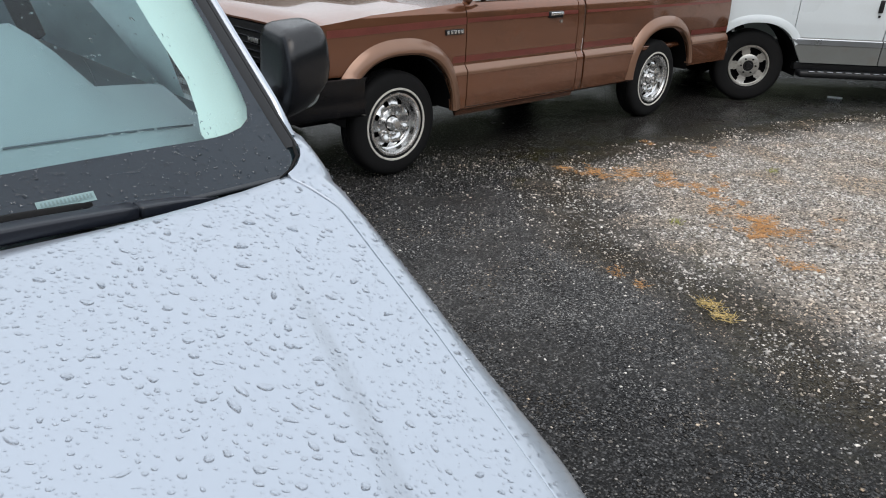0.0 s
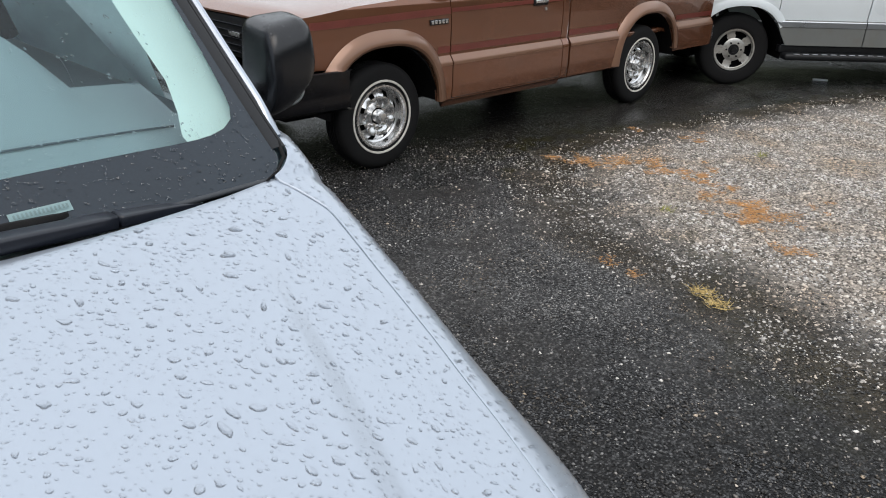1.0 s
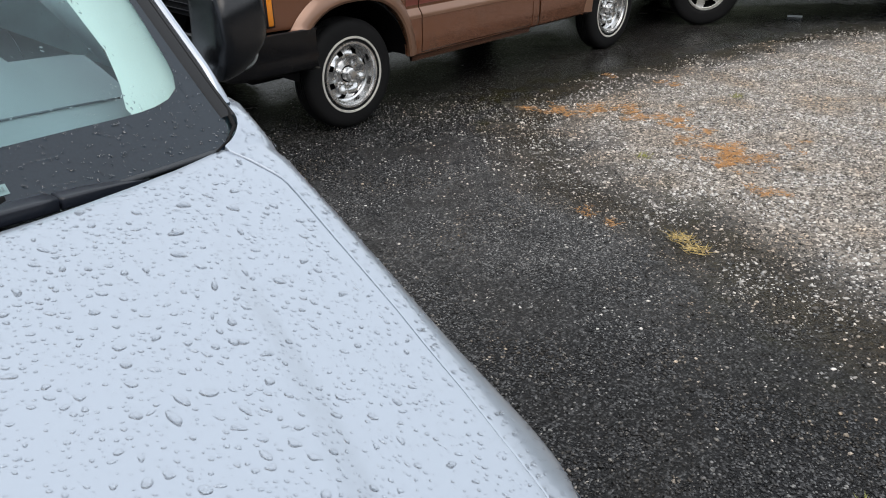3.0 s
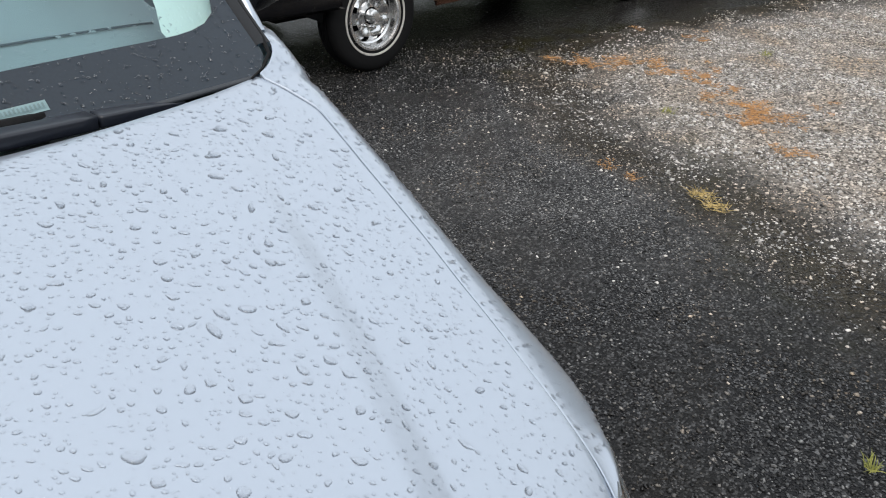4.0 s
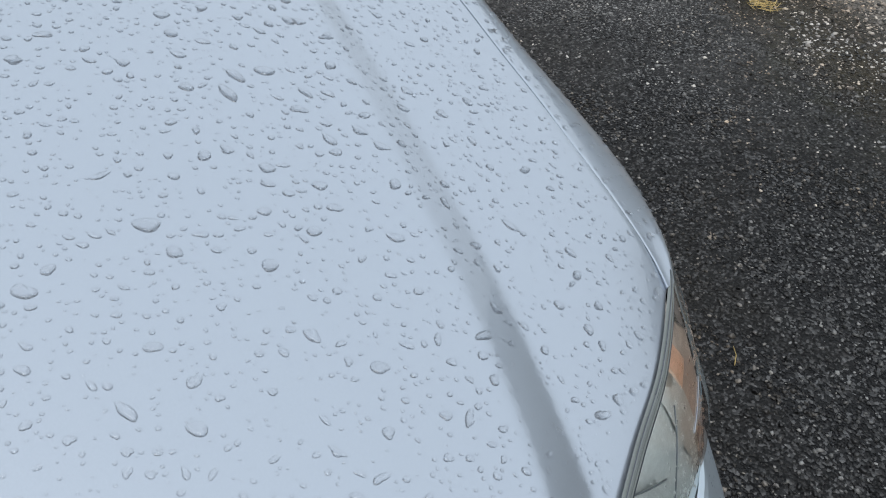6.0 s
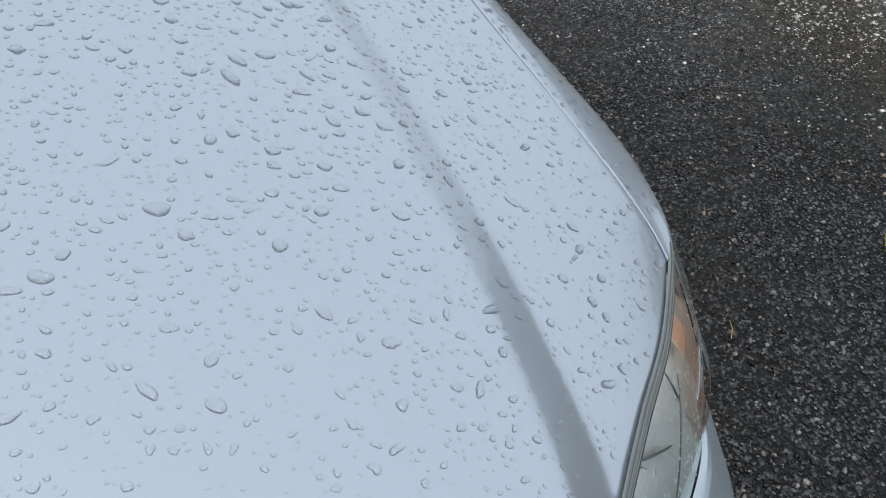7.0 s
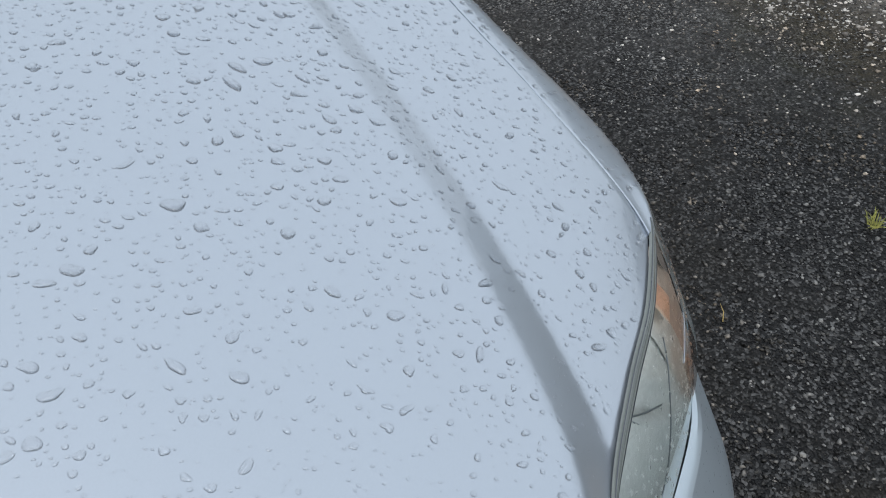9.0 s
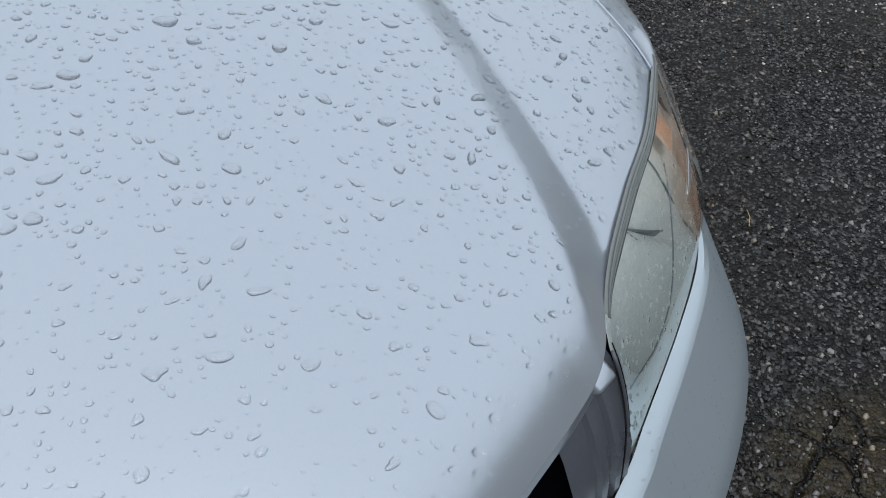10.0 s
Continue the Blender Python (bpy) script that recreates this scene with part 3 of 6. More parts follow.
def crease(u, w):
    """The outward-facing facet that runs down each side of the hood."""
    mid = np.interp(u, CREASE_U, CREASE_W)
    half = np.interp(u, (0.2, 0.35, 0.44, 0.58, 0.68, 0.8), (0.013, 0.016, 0.019, 0.0205, 0.0210, 0.0210))
    deep = np.interp(u, (0.10, 0.20, 0.30, 0.45, 0.6, 0.85), (0.0010, 0.0062, 0.0094, 0.0108, 0.0116, 0.0124))
    return -0.5 * deep * np.clip((abs(w) - mid) / half, -1, 1)


def hood_top(u, w):
    return float(hood_z(u, w) + crease(u, w))


SEAM = [(0.006, 0.700), (0.022, 0.706), (0.045, 0.7175), (0.068, 0.727), (0.083, 0.733), (0.097, 0.7342), (0.145, 0.7298), (0.205, 0.7225), (0.27, 0.7145), (0.33, 0.706), (0.395, 0.694), (0.455, 0.6845), (0.51, 0.674), (0.566, 0.6635), (0.606, 0.6535), (0.640, 0.6415), (0.662, 0.630)]
NOSE = [(0.845, 0.0), (0.838, 0.15), (0.830, 0.24), (0.815, 0.338), (0.780, 0.392), (0.741, 0.476), (0.708, 0.555), (0.662, 0.630)]
COWL = [(0.068, 0.0), (0.067, 0.2), (0.065, 0.307), (0.058, 0.43), (0.046, 0.52), (0.031, 0.60), (0.006, 0.700)]


def hood_uw(q, s, seam, nose, cowl):
    """A Coons patch in plan: q from the middle to the side, s from the windshield to the nose."""
    def at(line, t):
        k = t * (len(line) - 1)
        i = min(int(k), len(line) - 2)
        return line[i] + (line[i + 1] - line[i]) * (k - i)
    a, b, c = at(cowl, q), at(nose, q), at(seam, s)
    m0, m1 = cowl[0], nose[0]
    mid = m0 + (m1 - m0) * s
    blend = (1 - s) * ((1 - q) * m0 + q * cowl[-1]) + s * ((1 - q) * m1 + q * nose[-1])
    return (1 - s) * a + s * b + (1 - q) * mid + q * c - blend


def build_hood():
    seam, nose, cowl = (smooth_line(k, 90) for k in (SEAM, NOSE, COWL))
    nq, ns = 130, 60
    grid = []
    for i in range(ns + 1):
        s = i / ns
        row = []
        for j in range(-nq, nq + 1):
            q = abs(j) / nq
            u, w = hood_uw(q, s, seam, nose, cowl)
            z = hood_top(u, w)
            z -= 0.022 * max(0, (s - 0.93) / 0.07) ** 2 * max(0, min(1, (0.42 - w) / 0.1))
            z -= 0.0035 * max(0, (s - 0.88) / 0.12) ** 2 * max(0, min(1, (w - 0.36) / 0.08))
            z -= 0.0005 * max(0, (q - 0.99) / 0.01) ** 2 + 0.003 * max(0, (0.015 - s) / 0.015) ** 2
            row.append((u, math.copysign(w, j), z))
        grid.append(row)
    return part("hood", sheet(grid, None, "hood", 0.016), CAR, "smooth silver hood with two long creases", SILVER)


build_hood()

BODY_U = (-3.8, -3.5, -0.7, -0.4, -0.15, -0.12, -0.09, -0.06, -0.03, 0.0, 0.03, 0.06, 0.09, 0.12, 0.16, 0.20, 0.26, 0.33, 0.40, 0.45, 0.50, 0.54, 0.56, 0.58, 0.60, 0.615, 0.640, 0.67)
BODY_W = (0.86, 0.94, 0.950, 0.88, 0.834, 0.825, 0.815, 0.8015, 0.7985, 0.805, 0.809, 0.8015, 0.793, 0.7905, 0.7875, 0.784, 0.7785, 0.7695, 0.7635, 0.7615, 0.7585, 0.7465, 0.736, 0.7205, 0.701, 0.688, 0.667, 0.634)


BODY_LINE = smooth_line(list(zip(BODY_U, BODY_W)), 900)


def body_w(u):
    return float(np.interp(u, BODY_LINE[:, 0], BODY_LINE[:, 1]))


def shoulder(w0, z0, w1, z1, n=14, crisp=0.0, fall=0.24):
    """The rolled section from a panel's top edge down to the upright side."""
    p0, p3 = np.array((w0, z0)), np.array((w1, z1))
    p1 = p0 + (0.88 + 0.1 * crisp) * (w1 - w0) * np.array((1.0, -fall))
    p2 = np.array((w1, z1 + (0.80 + 0.15 * crisp) * (z0 - z1)))
    t = np.r_[0.0, 0.012, 0.04, np.linspace(0.09, 1, n - 3)][:, None]
    return (1 - t) ** 3 * p0 + 3 * (1 - t) ** 2 * t * p1 + 3 * (1 - t) * t * t * p2 + t ** 3 * p3


def arch_z(u, centre, r, low):
    d = abs(u - centre)
    return max(low, 0.33 + math.sqrt(max(0, r * r - d * d))) if d < r else low


def fall(u, w0):
    """The sideways fall of the body's upper face: that of the hood, carried on."""
    if u < 0.0:
        return float(np.interp(u, (-0.3, 0.0), (0.24, 0.13)))
    return float(hood_z(min(u, 0.66), w0) - hood_z(min(u, 0.66), w0 + 0.01)) * 100 * float(np.interp(u, (0.35, 0.6), (1.04, 1.30)))


def side_rows(u, w0, z0, low):
    z1 = float(np.interp(u, (0.3, 0.5, 0.56, 0.60, 0.615, 0.64, 0.66), (0.72, 0.78, 0.83, 0.876, 0.8835, 0.886, 0.885)))
    top = [(u, a, b) for a, b in shoulder(w0, z0, body_w(u), z1, 14, float(np.interp(u, (-0.3, -0.1, 0.05, 0.2, 0.3, 0.42, 0.52, 0.6), (0.0, 1.12, 1.12, 1.0, 0.8, 0.2, -0.6, -1.4))), fall(u, w0))]
    k = body_w(u)
    z_end = min(max(low, float(np.interp(u, (0.28, 0.30), (0.0, z1 - 0.02)))), 0.70 if u < 0.28 else z1)
    down = []
    for t in (0.15, 0.35, 0.6, 0.8, 1.0):
        z = z1 + (z_end - z1) * t
        down.append((u, k - 0.05 * max(0, (0.5 - z) / 0.3) ** 2, z))
    return top + down


FENDER_EDGE = []


def fender_lift(u):
    """How far the fender's edge stands proud of the hood's."""
    return float(np.interp(u, (-0.02, 0.02, 0.1, 0.35, 0.6), (0.0, 0.0022, 0.0020, 0.0010, 0.0)))


def fender(sign):
    edge = [(-0.42, 0.796, 1.118), (-0.25, 0.778, 1.135), (-0.12, 0.766, 1.147), (-0.06, 0.758, 1.144), (-0.025, 0.747, 1.134), (0.0, 0.722, 1.122), (0.012, 0.7005, 1.1145)]
    seam = smooth_line(SEAM, 60)[3:]
    edge += [(u, w + float(np.interp(u, (0.03, 0.2), (0.0012, 0.0004))), hood_top(u, w) - 0.0004) for u, w in seam if u > 0.02]
    line = smooth_line(edge, 90)
    FENDER_EDGE[:] = [tuple(p) for p in line]
    rows = []
    for u, w, z in line:
        low = arch_z(u, -0.06, 0.36, 0.24)
        proud = fender_lift(u)
        fold = [(u, w - 0.0003, z - 0.008), (u, w, z - 0.0004), (u, w + 0.0005, z + 0.6 * proud)]
        rows.append([(a, sign * b, c) for a, b, c in fold + side_rows(u, w + 0.0014, z + proud, low)])
    bm = sheet(rows, None, "fender")
    return part("front_fender", bm, CAR, "", SILVER)


for sgn in (1, -1):
    fender(sgn)


# windshield: a bowed pane leaning back at 40 degrees
def pane(w, s):
    foot = -0.005 + 0.03 * (1 - (w / 0.72) ** 2)
    return foot - 0.769 * s, 1.112 + 0.6395 * s


def pillar_w(s):
    """Half-width of the windshield at a length s up the glass."""
    return 0.742 - 0.035 * s + 0.004 * math.exp(-s * 20)


GLASS_TOP = 0.86


def glass_point(q, s, lift=0.0):
    w = q * pillar_w(s)
    u, z = pane(w, s)
    return u + 0.64 * lift, w, z + 0.77 * lift


ss = np.linspace(-0.01, GLASS_TOP, 40)
part("windshield", sheet([[glass_point(q, s) for q in np.linspace(-1, 1, 61)] for s in ss], None, "w"), CAR, "green-tinted windshield spotted with rain", WINDSHIELD)


def frit_inner():
    """The inner border of the black band round the glass, from the foot's middle up the side."""
    pts = [(0.0, 0.083), (0.35, 0.087), (0.52, 0.086), (0.61, 0.084), (0.655, 0.087), (0.688, 0.100), (0.702, 0.124), (0.707, 0.16), (0.710, 0.25), (0.709, 0.36), (0.704, 0.56), (0.696, 0.78)]
    return smooth_line(pts, 60)


def frit(sign):
    inner = frit_inner()
    rows = []
    for w, s in inner:
        if s < 0.095 and w < 0.66:
            ow, os_ = w * 1.02, -0.008
        else:
            ow, os_ = pillar_w(s), s
        if 0.64 < w and s < 0.14:
            t = min(1, max(0, (s - 0.084) / 0.045))
            ow, os_ = 0.70 + 0.042 * min(1, t * 1.5), -0.008 + 0.14 * t * t
        rows.append([(w, s), ((w + ow) / 2, (s + os_) / 2), (ow, os_)])
    grid = []
    for r in rows:
        line = []
        for w, s in r:
            u, z = pane(w, s)
            line.append((u + 0.64 * 0.0012, sign * w, z + 0.77 * 0.0012))
        grid.append(line)
    return sheet(grid, None, "frit")


part("glass_border", merge(frit(1), frit(-1)), CAR, "black ceramic border of the windshield", FRIT)

# front pillar: bright strip, black gap and seal
for sgn in (1, -1):
    def along(w_off, lift, s0=0.02, s1=0.86, n=24, dive=0.0):
        out = []
        for s in np.linspace(s0, s1, n):
            u, z = pane(pillar_w(s), s)
            h = lift - dive * max(0.0, (0.14 - s) / 0.07) ** 2
            out.append((u + 0.64 * h, sgn * (pillar_w(s) + w_off), z + 0.77 * h))
        return out
    part("pillar_strip", sheet([along(0.009, -0.004, 0.07, n=40, dive=0.006), along(0.011, 0.004, 0.07, n=40, dive=0.014), along(0.015, 0.007, 0.07, n=40, dive=0.017), along(0.020, 0.006, 0.07, n=40, dive=0.016), along(0.024, 0.0, 0.07, n=40, dive=0.010), along(0.030, -0.03, 0.07, n=40)], None, "strip"), CAR, "silver pillar trim", SILVER)
    part("windshield_seal", tube([(0.012, sgn * 0.688, 1.114), (-0.004, sgn * 0.716, 1.118), (-0.020, sgn * 0.738, 1.130)] + along(0.003, 0.002, 0.05), [0.0012, 0.0022, 0.003] + [0.0035] * 24, 8), CAR, "black rubber seal", RUBBER)
    part("pillar_gasket", sheet([along(-0.013, 0.0016, 0.04, n=40), along(-0.011, 0.0045, 0.04, n=40), along(-0.002, 0.0055, 0.04, n=40), along(0.008, 0.0045, 0.04, n=40), along(0.010, 0.0, 0.04, n=40)], None, "gasket"), CAR, "glossy black gasket between glass and pillar", GASKET)
    # pillar body behind the strip and the pale trim inside
    part("pillar_body", sheet([along(0.034, -0.03, 0.0), along(0.075, -0.10, 0.0), along(0.03, -0.13, 0.0)], None, "pb"), CAR, "", SILVER)
    def inside(s):
        inn = np.interp(s, (0.05, 0.09, 0.13, 0.17, 0.23, 0.35, 0.86), (0.066, 0.074, 0.084, 0.070, 0.058, 0.064, 0.075))
        row = []
        for f in np.linspace(0, 1, 6):
            w = pillar_w(s) - 0.012 - 0.045 * max(0.0, (0.125 - s) / 0.075) ** 2 * (1 - f) - inn * f
            lift = -0.010 - 0.045 * f - 0.012 * math.sin(f * 3.14)
            u, z = pane(w, s)
            row.append((u + 0.64 * lift, sgn * w, z + 0.77 * lift))
        return row
    part("pillar_trim", sheet([inside(s) for s in np.linspace(0.05, 0.84, 40)], None, "pt"), CAR, "pale plastic pillar trim inside the glass", TRIM_PALE)

# cowl and wipers
cowl_c, cowl_g = smooth_line(COWL, 40), []
for sgn in (-1, 1):
    for u, w in (cowl_c[::-1] if sgn < 0 else cowl_c[1:]):
        zz = hood_top(u, w)
        cowl_g.append([(u + 0.008, sgn * w, zz - 0.012), (u - 0.012, sgn * w, zz - 0.022), (u - 0.03, sgn * w, zz - 0.020), (pane(w, 0)[0] - 0.012, sgn * w, pane(w, 0)[1] - 0.006)])
part("cowl", sheet(cowl_g, None, "cowl"), CAR, "black plastic cowl below the windshield", BLACK_PLASTIC)
# a grey lip that closes the glass's foot, and the left and right wipers
for sgn in (1, -1):
    lip = [(pane(w, 0)[0] + 0.004 + 0.004 * (w - 0.44) / 0.24, sgn * w, pane(w, 0)[1] - 0.001) for w in np.linspace(0.44, 0.695, 20)]
    part("cowl_lip", tube(lip, [0.0015 + 0.0035 * min(1, k / 8) for k in range(20)], 8, 0.8), CAR, "grey rubber lip at the foot of the glass", LIP_RUBBER)


def bar(path, half_w, half_h, n=24, corner=0.35):
    """A flattened bar with softly rounded corners along a path; the halves may be one value per point."""
    pts = [Vector(p) for p in smooth_line(path, n)]
    bm = bmesh.new()
    rings = []
    for i, p in enumerate(pts):
        f = i / (n - 1)
        d = (pts[min(i + 1, n - 1)] - pts[max(i - 1, 0)]).normalized()
        a = d.cross(Vector((0, 0, 1))).normalized()
        b = a.cross(d)
        hw, hh = (float(np.interp(f, np.linspace(0, 1, len(h)), h)) for h in (half_w, half_h))
        ring = []
        for k in range(16):
            t = (k + 0.5) * math.pi / 8
            x, y = math.cos(t), math.sin(t)
            ring.append(bm.verts.new(p + a * math.copysign(abs(x) ** corner, x) * hw + b * math.copysign(abs(y) ** corner, y) * hh))
        rings.append(ring)
    for r, q in zip(rings, rings[1:]):
        for k in range(16):
            bm.faces.new((r[k], r[(k + 1) % 16], q[(k + 1) % 16], q[k]))
    bm.faces.new(rings[0][::-1])
    bm.faces.new(rings[-1])
    return auto_smooth(bm, 45)


wa = [(0.066, 0.02, 1.126), (0.056, 0.18, 1.134), (0.044, 0.32, 1.130), (0.032, 0.42, 1.122), (0.024, 0.468, 1.117)]
wb = [(0.0225, 0.474, 1.116), (0.021, 0.50, 1.114), (0.017, 0.54, 1.110), (0.011, 0.59, 1.104)]
for flip in (1, -1):
    if flip == 1:
        w_arm = part("wiper_arm", bar(wa, (0.016, 0.015, 0.014), (0.010, 0.010, 0.009)), CAR, "dark satin wiper arm with a hinged end", WIPER)
        part("wiper_hinge", bar(wb, (0.013, 0.012, 0.008, 0.002), (0.008, 0.008, 0.006, 0.002)), w_arm, "", WIPER)
        part("wiper_blade", tube([(a - 0.028, b - 0.04, c + 0.004) for a, b, c in smooth_line(wa, 12)], 0.006, 6, 1.6), w_arm, "", RUBBER)
    else:
        w_arm = part("wiper_arm", bar([(0.057, -0.05, 1.125), (0.045, -0.25, 1.135), (0.025, -0.45, 1.128), (0.015, -0.55, 1.118)], (0.012, 0.012, 0.008), (0.008, 0.008, 0.006)), CAR, "", WIPER)
        part("wiper_blade", tube([(0.03, -0.02, 1.13), (0.018, -0.25, 1.138), (-0.004, -0.5, 1.135)], 0.006, 6, 1.6), w_arm, "", RUBBER)
# small printed label behind the foot of the glass
lab = []
for s in (0.026, 0.040):
    lab.append([(pane(w, s)[0] + 0.64 * 0.002, w, pane(w, s)[1] + 0.77 * 0.002) for w in np.linspace(0.368, 0.437, 8)])
lbl = part("label_sticker", sheet(lab, None, "lab"), CAR, "pale printed sticker at the foot of the windshield", PAPER)
for k in range(14):
    w = 0.372 + 0.0045 * k
    part("print_bar", sheet([[(pane(x, s)[0] + 0.0035, x, pane(x, s)[1] + 0.0035) for x in (w, w + 0.0023)] for s in (0.030, 0.036)], None, "bar"), lbl, "", INK)

# mirrors
for sgn in (1, -1):
    c = np.array((-0.37, sgn * 0.958, 1.192))
    bm = bmesh.new()
    bmesh.ops.create_uvsphere(bm, u_segments=40, v_segments=24, radius=1)
    for v in bm.verts:
        x, y, z = v.co
        e = 0.42
        f = lambda k: math.copysign(abs(k) ** e, k)
        x, y, z = f(x), f(y), f(z)
        taper = 1 - 0.10 * z - 0.08 * (1 if y * sgn > 0 else 0) * max(0, -z)
        v.co = Vector((x * 0.062 * (1.0 - 0.25 * y * sgn) + 0.02 * (1 - z * z), y * 0.056 * taper, z * 0.083 * (1 - 0.06 * y * sgn)))
        v.co.z += 0.012 * y * sgn + (0.030 * max(0.0, y * sgn) * max(0.0, -z))
    moved(bm, pose(c[0], c[1], c[2], 0, 4, -8 * sgn))
    mir = part("door_mirror", auto_smooth(bm, 60), CAR, "rounded black plastic door mirror", MIRROR_BLACK)
    part("mirror_glass", moved(box(-0.004, 0.004, -0.034, 0.034, -0.055, 0.055, 0.003), pose(c[0] - 0.046, c[1], c[2], 0, 4, -8 * sgn)), mir, "", CHROME)
    part("mirror_lower_shell", tube([tuple(Vector(c) + Vector((0.035 * math.cos(k), sgn * 0.052 * math.sin(k), -0.078 + 0.02 * max(0, math.sin(k)) ** 2))) for k in np.linspace(-0.4, 1.3, 14)], 0.0025, 6), mir, "grey lower edge", GREY_CLAD)
    part("mirror_arm", tube([(c[0] - 0.01, c[1] - sgn * 0.08, c[2] - 0.05), (c[0] - 0.02, sgn * 0.82, 1.12)], [0.03, 0.035], 10, 0.6), mir, "", BLACK_PLASTIC)

# headlamps
LAMP_TOP = [(0.602, 0.699, 0.883), (0.616, 0.688, 0.8865), (0.641, 0.662, 0.889), (0.666, 0.634, 0.888), (0.711, 0.558, 0.889), (0.744, 0.479, 0.894), (0.783, 0.395, 0.895), (0.812, 0.356, 0.886)]
LAMP_LOW = [(0.606, 0.702, 0.874), (0.651, 0.680, 0.838), (0.692, 0.661, 0.803), (0.735, 0.631, 0.771), (0.770, 0.573, 0.754), (0.7965, 0.5015, 0.743), (0.825, 0.403, 0.736), (0.839, 0.354, 0.736)]


def build_lamp(sgn):
    top, low = smooth_line(LAMP_TOP, 60), smooth_line(LAMP_LOW, 60)
    # the two borders share their ends' fractions by matching plan directions
    fr_t = np.interp(np.linspace(0, 1, 61), (0, 0.22, 0.45, 1), (0, 0.2, 0.42, 1))

    def at(line, t):
        k = t * (len(line) - 1)
        i = min(int(k), len(line) - 2)
        return line[i] + (line[i + 1] - line[i]) * (k - i)

    def lens_point(t, v, deep=0.0):
        p = (1 - v) * at(top, t) + v * at(low, t)
        out = np.array((0.6 + 0.4 * t, 0.75 - 0.75 * t, 0.25))
        out /= np.linalg.norm(out)
        p = p + out * (0.008 * math.sin(math.pi * min(1, max(0, v)) ** 0.8) * min(1, t * 3 + 0.05) - deep)
        return np.array((p[0], sgn * p[1], p[2]))

    def edge(v):
        """Where the amber corner gives way to the clear lens."""
        return 0.425 + 0.06 * v

    lamp = part("headlamp", sheet([[lens_point(t, v) for t in np.linspace(edge(v), 1, 44)] for v in np.linspace(0, 1, 16)], None, "lens"), CAR, "clear wraparound headlamp lens", CLEAR_LENS)
    amber = part("amber_marker", sheet([[lens_point(t, v) for t in np.linspace(0, edge(v), 24)] for v in np.linspace(0, 1, 12)], None, "amber"), lamp, "amber side marker wrapping the corner", AMBER)
    # raised amber corner; the highlight on its ridge is put in as a bright tube
    def raised(t, v):
        a, b = (t - 0.27) / 0.21, (v - 0.56) / 0.44
        return lens_point(t, v, -0.006 * math.sin(math.pi * a) * math.sin(math.pi * (0.15 + 0.6 * b)))
    part("marker_facet", sheet([[raised(t, v) for t in np.linspace(0.27, 0.48, 6)] for v in np.linspace(0.56, 1.0, 5)], None, "facet"), amber, "faceted amber corner", AMBER)
    part("marker_highlight", tube([tuple(lens_point(t, 0.50 + 0.3 * (t - 0.38), -0.0004)) for t in np.linspace(0.36, 0.475, 10)], 0.0008, 6), amber, "", SILVER_STRIP)
    # reflection of the bulb, painted as a small orange sheet
    part("bulb_reflection", sheet([[lens_point(0.35 + 0.07 * a, 0.04 + 0.28 * b, 0.006 - 0.004 * math.sin(math.pi * a) * math.sin(math.pi * b)) for a in np.linspace(0, 1, 9)] for b in np.linspace(0, 1, 9)], None, "bulb"), amber, "orange sheet painted as the reflection of the bulb", BULB_ORANGE)
    # reflector behind the lens: a shallow bowl, and a deeper pocket towards the corner
    def bowl(t, v):
        step = 0.725 - 0.24 * v
        f = min(1.0, max(0.0, (step + 0.012 - t) / 0.024))
        wave = 0.004 * math.exp(-((t - step + 0.085) / 0.02) ** 2)
        deep = 0.006 + 0.010 * f - wave * f
        return lens_point(t, v, deep * (1 - max(0.0, min(1.0, v)) ** 6) * min(1.0, (1 - t) * 12 + 0.15) + 0.0015)
    part("reflector", sheet([[bowl(t, v) for t in np.linspace(0.40, 1, 70)] for v in np.linspace(-0.02, 1.02, 24)], None, "bowl"), lamp, "silvery lamp reflector with folds", REFLECTOR)
    part("marker_backing", sheet([[lens_point(t, v, 0.014 * (1 - v ** 5) + 0.0015) for t in np.linspace(0.20, 0.47, 14)] for v in np.linspace(0, 1, 8)], None, "mb"), lamp, "", REFLECTOR)
    # darker backing that paints in the shade behind the amber tip
    part("marker_shade", sheet([[lens_point(t, v, 0.010 * (1 - v ** 5) + 0.0015) for t in np.linspace(0.0, 0.205, 10)] for v in np.linspace(0, 1, 8)], None, "mh"), lamp, "", DASH)
    # a three-cornered fin in the fold of the reflector
    fa, fb, fc = (0.725, 0.05), (0.595, 0.44), (0.632, 0.58)
    def fin_point(a, b, deep):
        """a from the fin's point to its broad end, b from one edge to the other."""
        t, v = (fa[k] + (fb[k] + (fc[k] - fb[k]) * b - fa[k]) * a for k in (0, 1))
        return lens_point(t, v, deep)
    part("reflector_fin", sheet([[fin_point(a, b, 0.009 + 0.010 * a * math.sin(math.pi * b)) for a in np.linspace(0.03, 1, 10)] for b in np.linspace(0, 1, 9)], None, "fin"), lamp, "dark three-cornered fold", GREY_GLOSS)
    for b in (0.0, 1.0):
        part("fin_edge", tube([tuple(fin_point(a, b, 0.0085)) for a in np.linspace(0.03, 1, 10)], 0.0010, 6), lamp, "", SILVER_STRIP)
    bezel = smooth_line([(0.48, 0.20), (0.525, 0.33), (0.572, 0.46), (0.625, 0.64), (0.672, 0.76), (0.73, 0.80), (0.79, 0.775), (0.855, 0.68), (0.93, 0.54)], 40)
    part("reflector_bezel", tube([tuple(lens_point(t, v, 0.0035)) for t, v in bezel], 0.0007, 6), lamp, "", SILVER_STRIP)
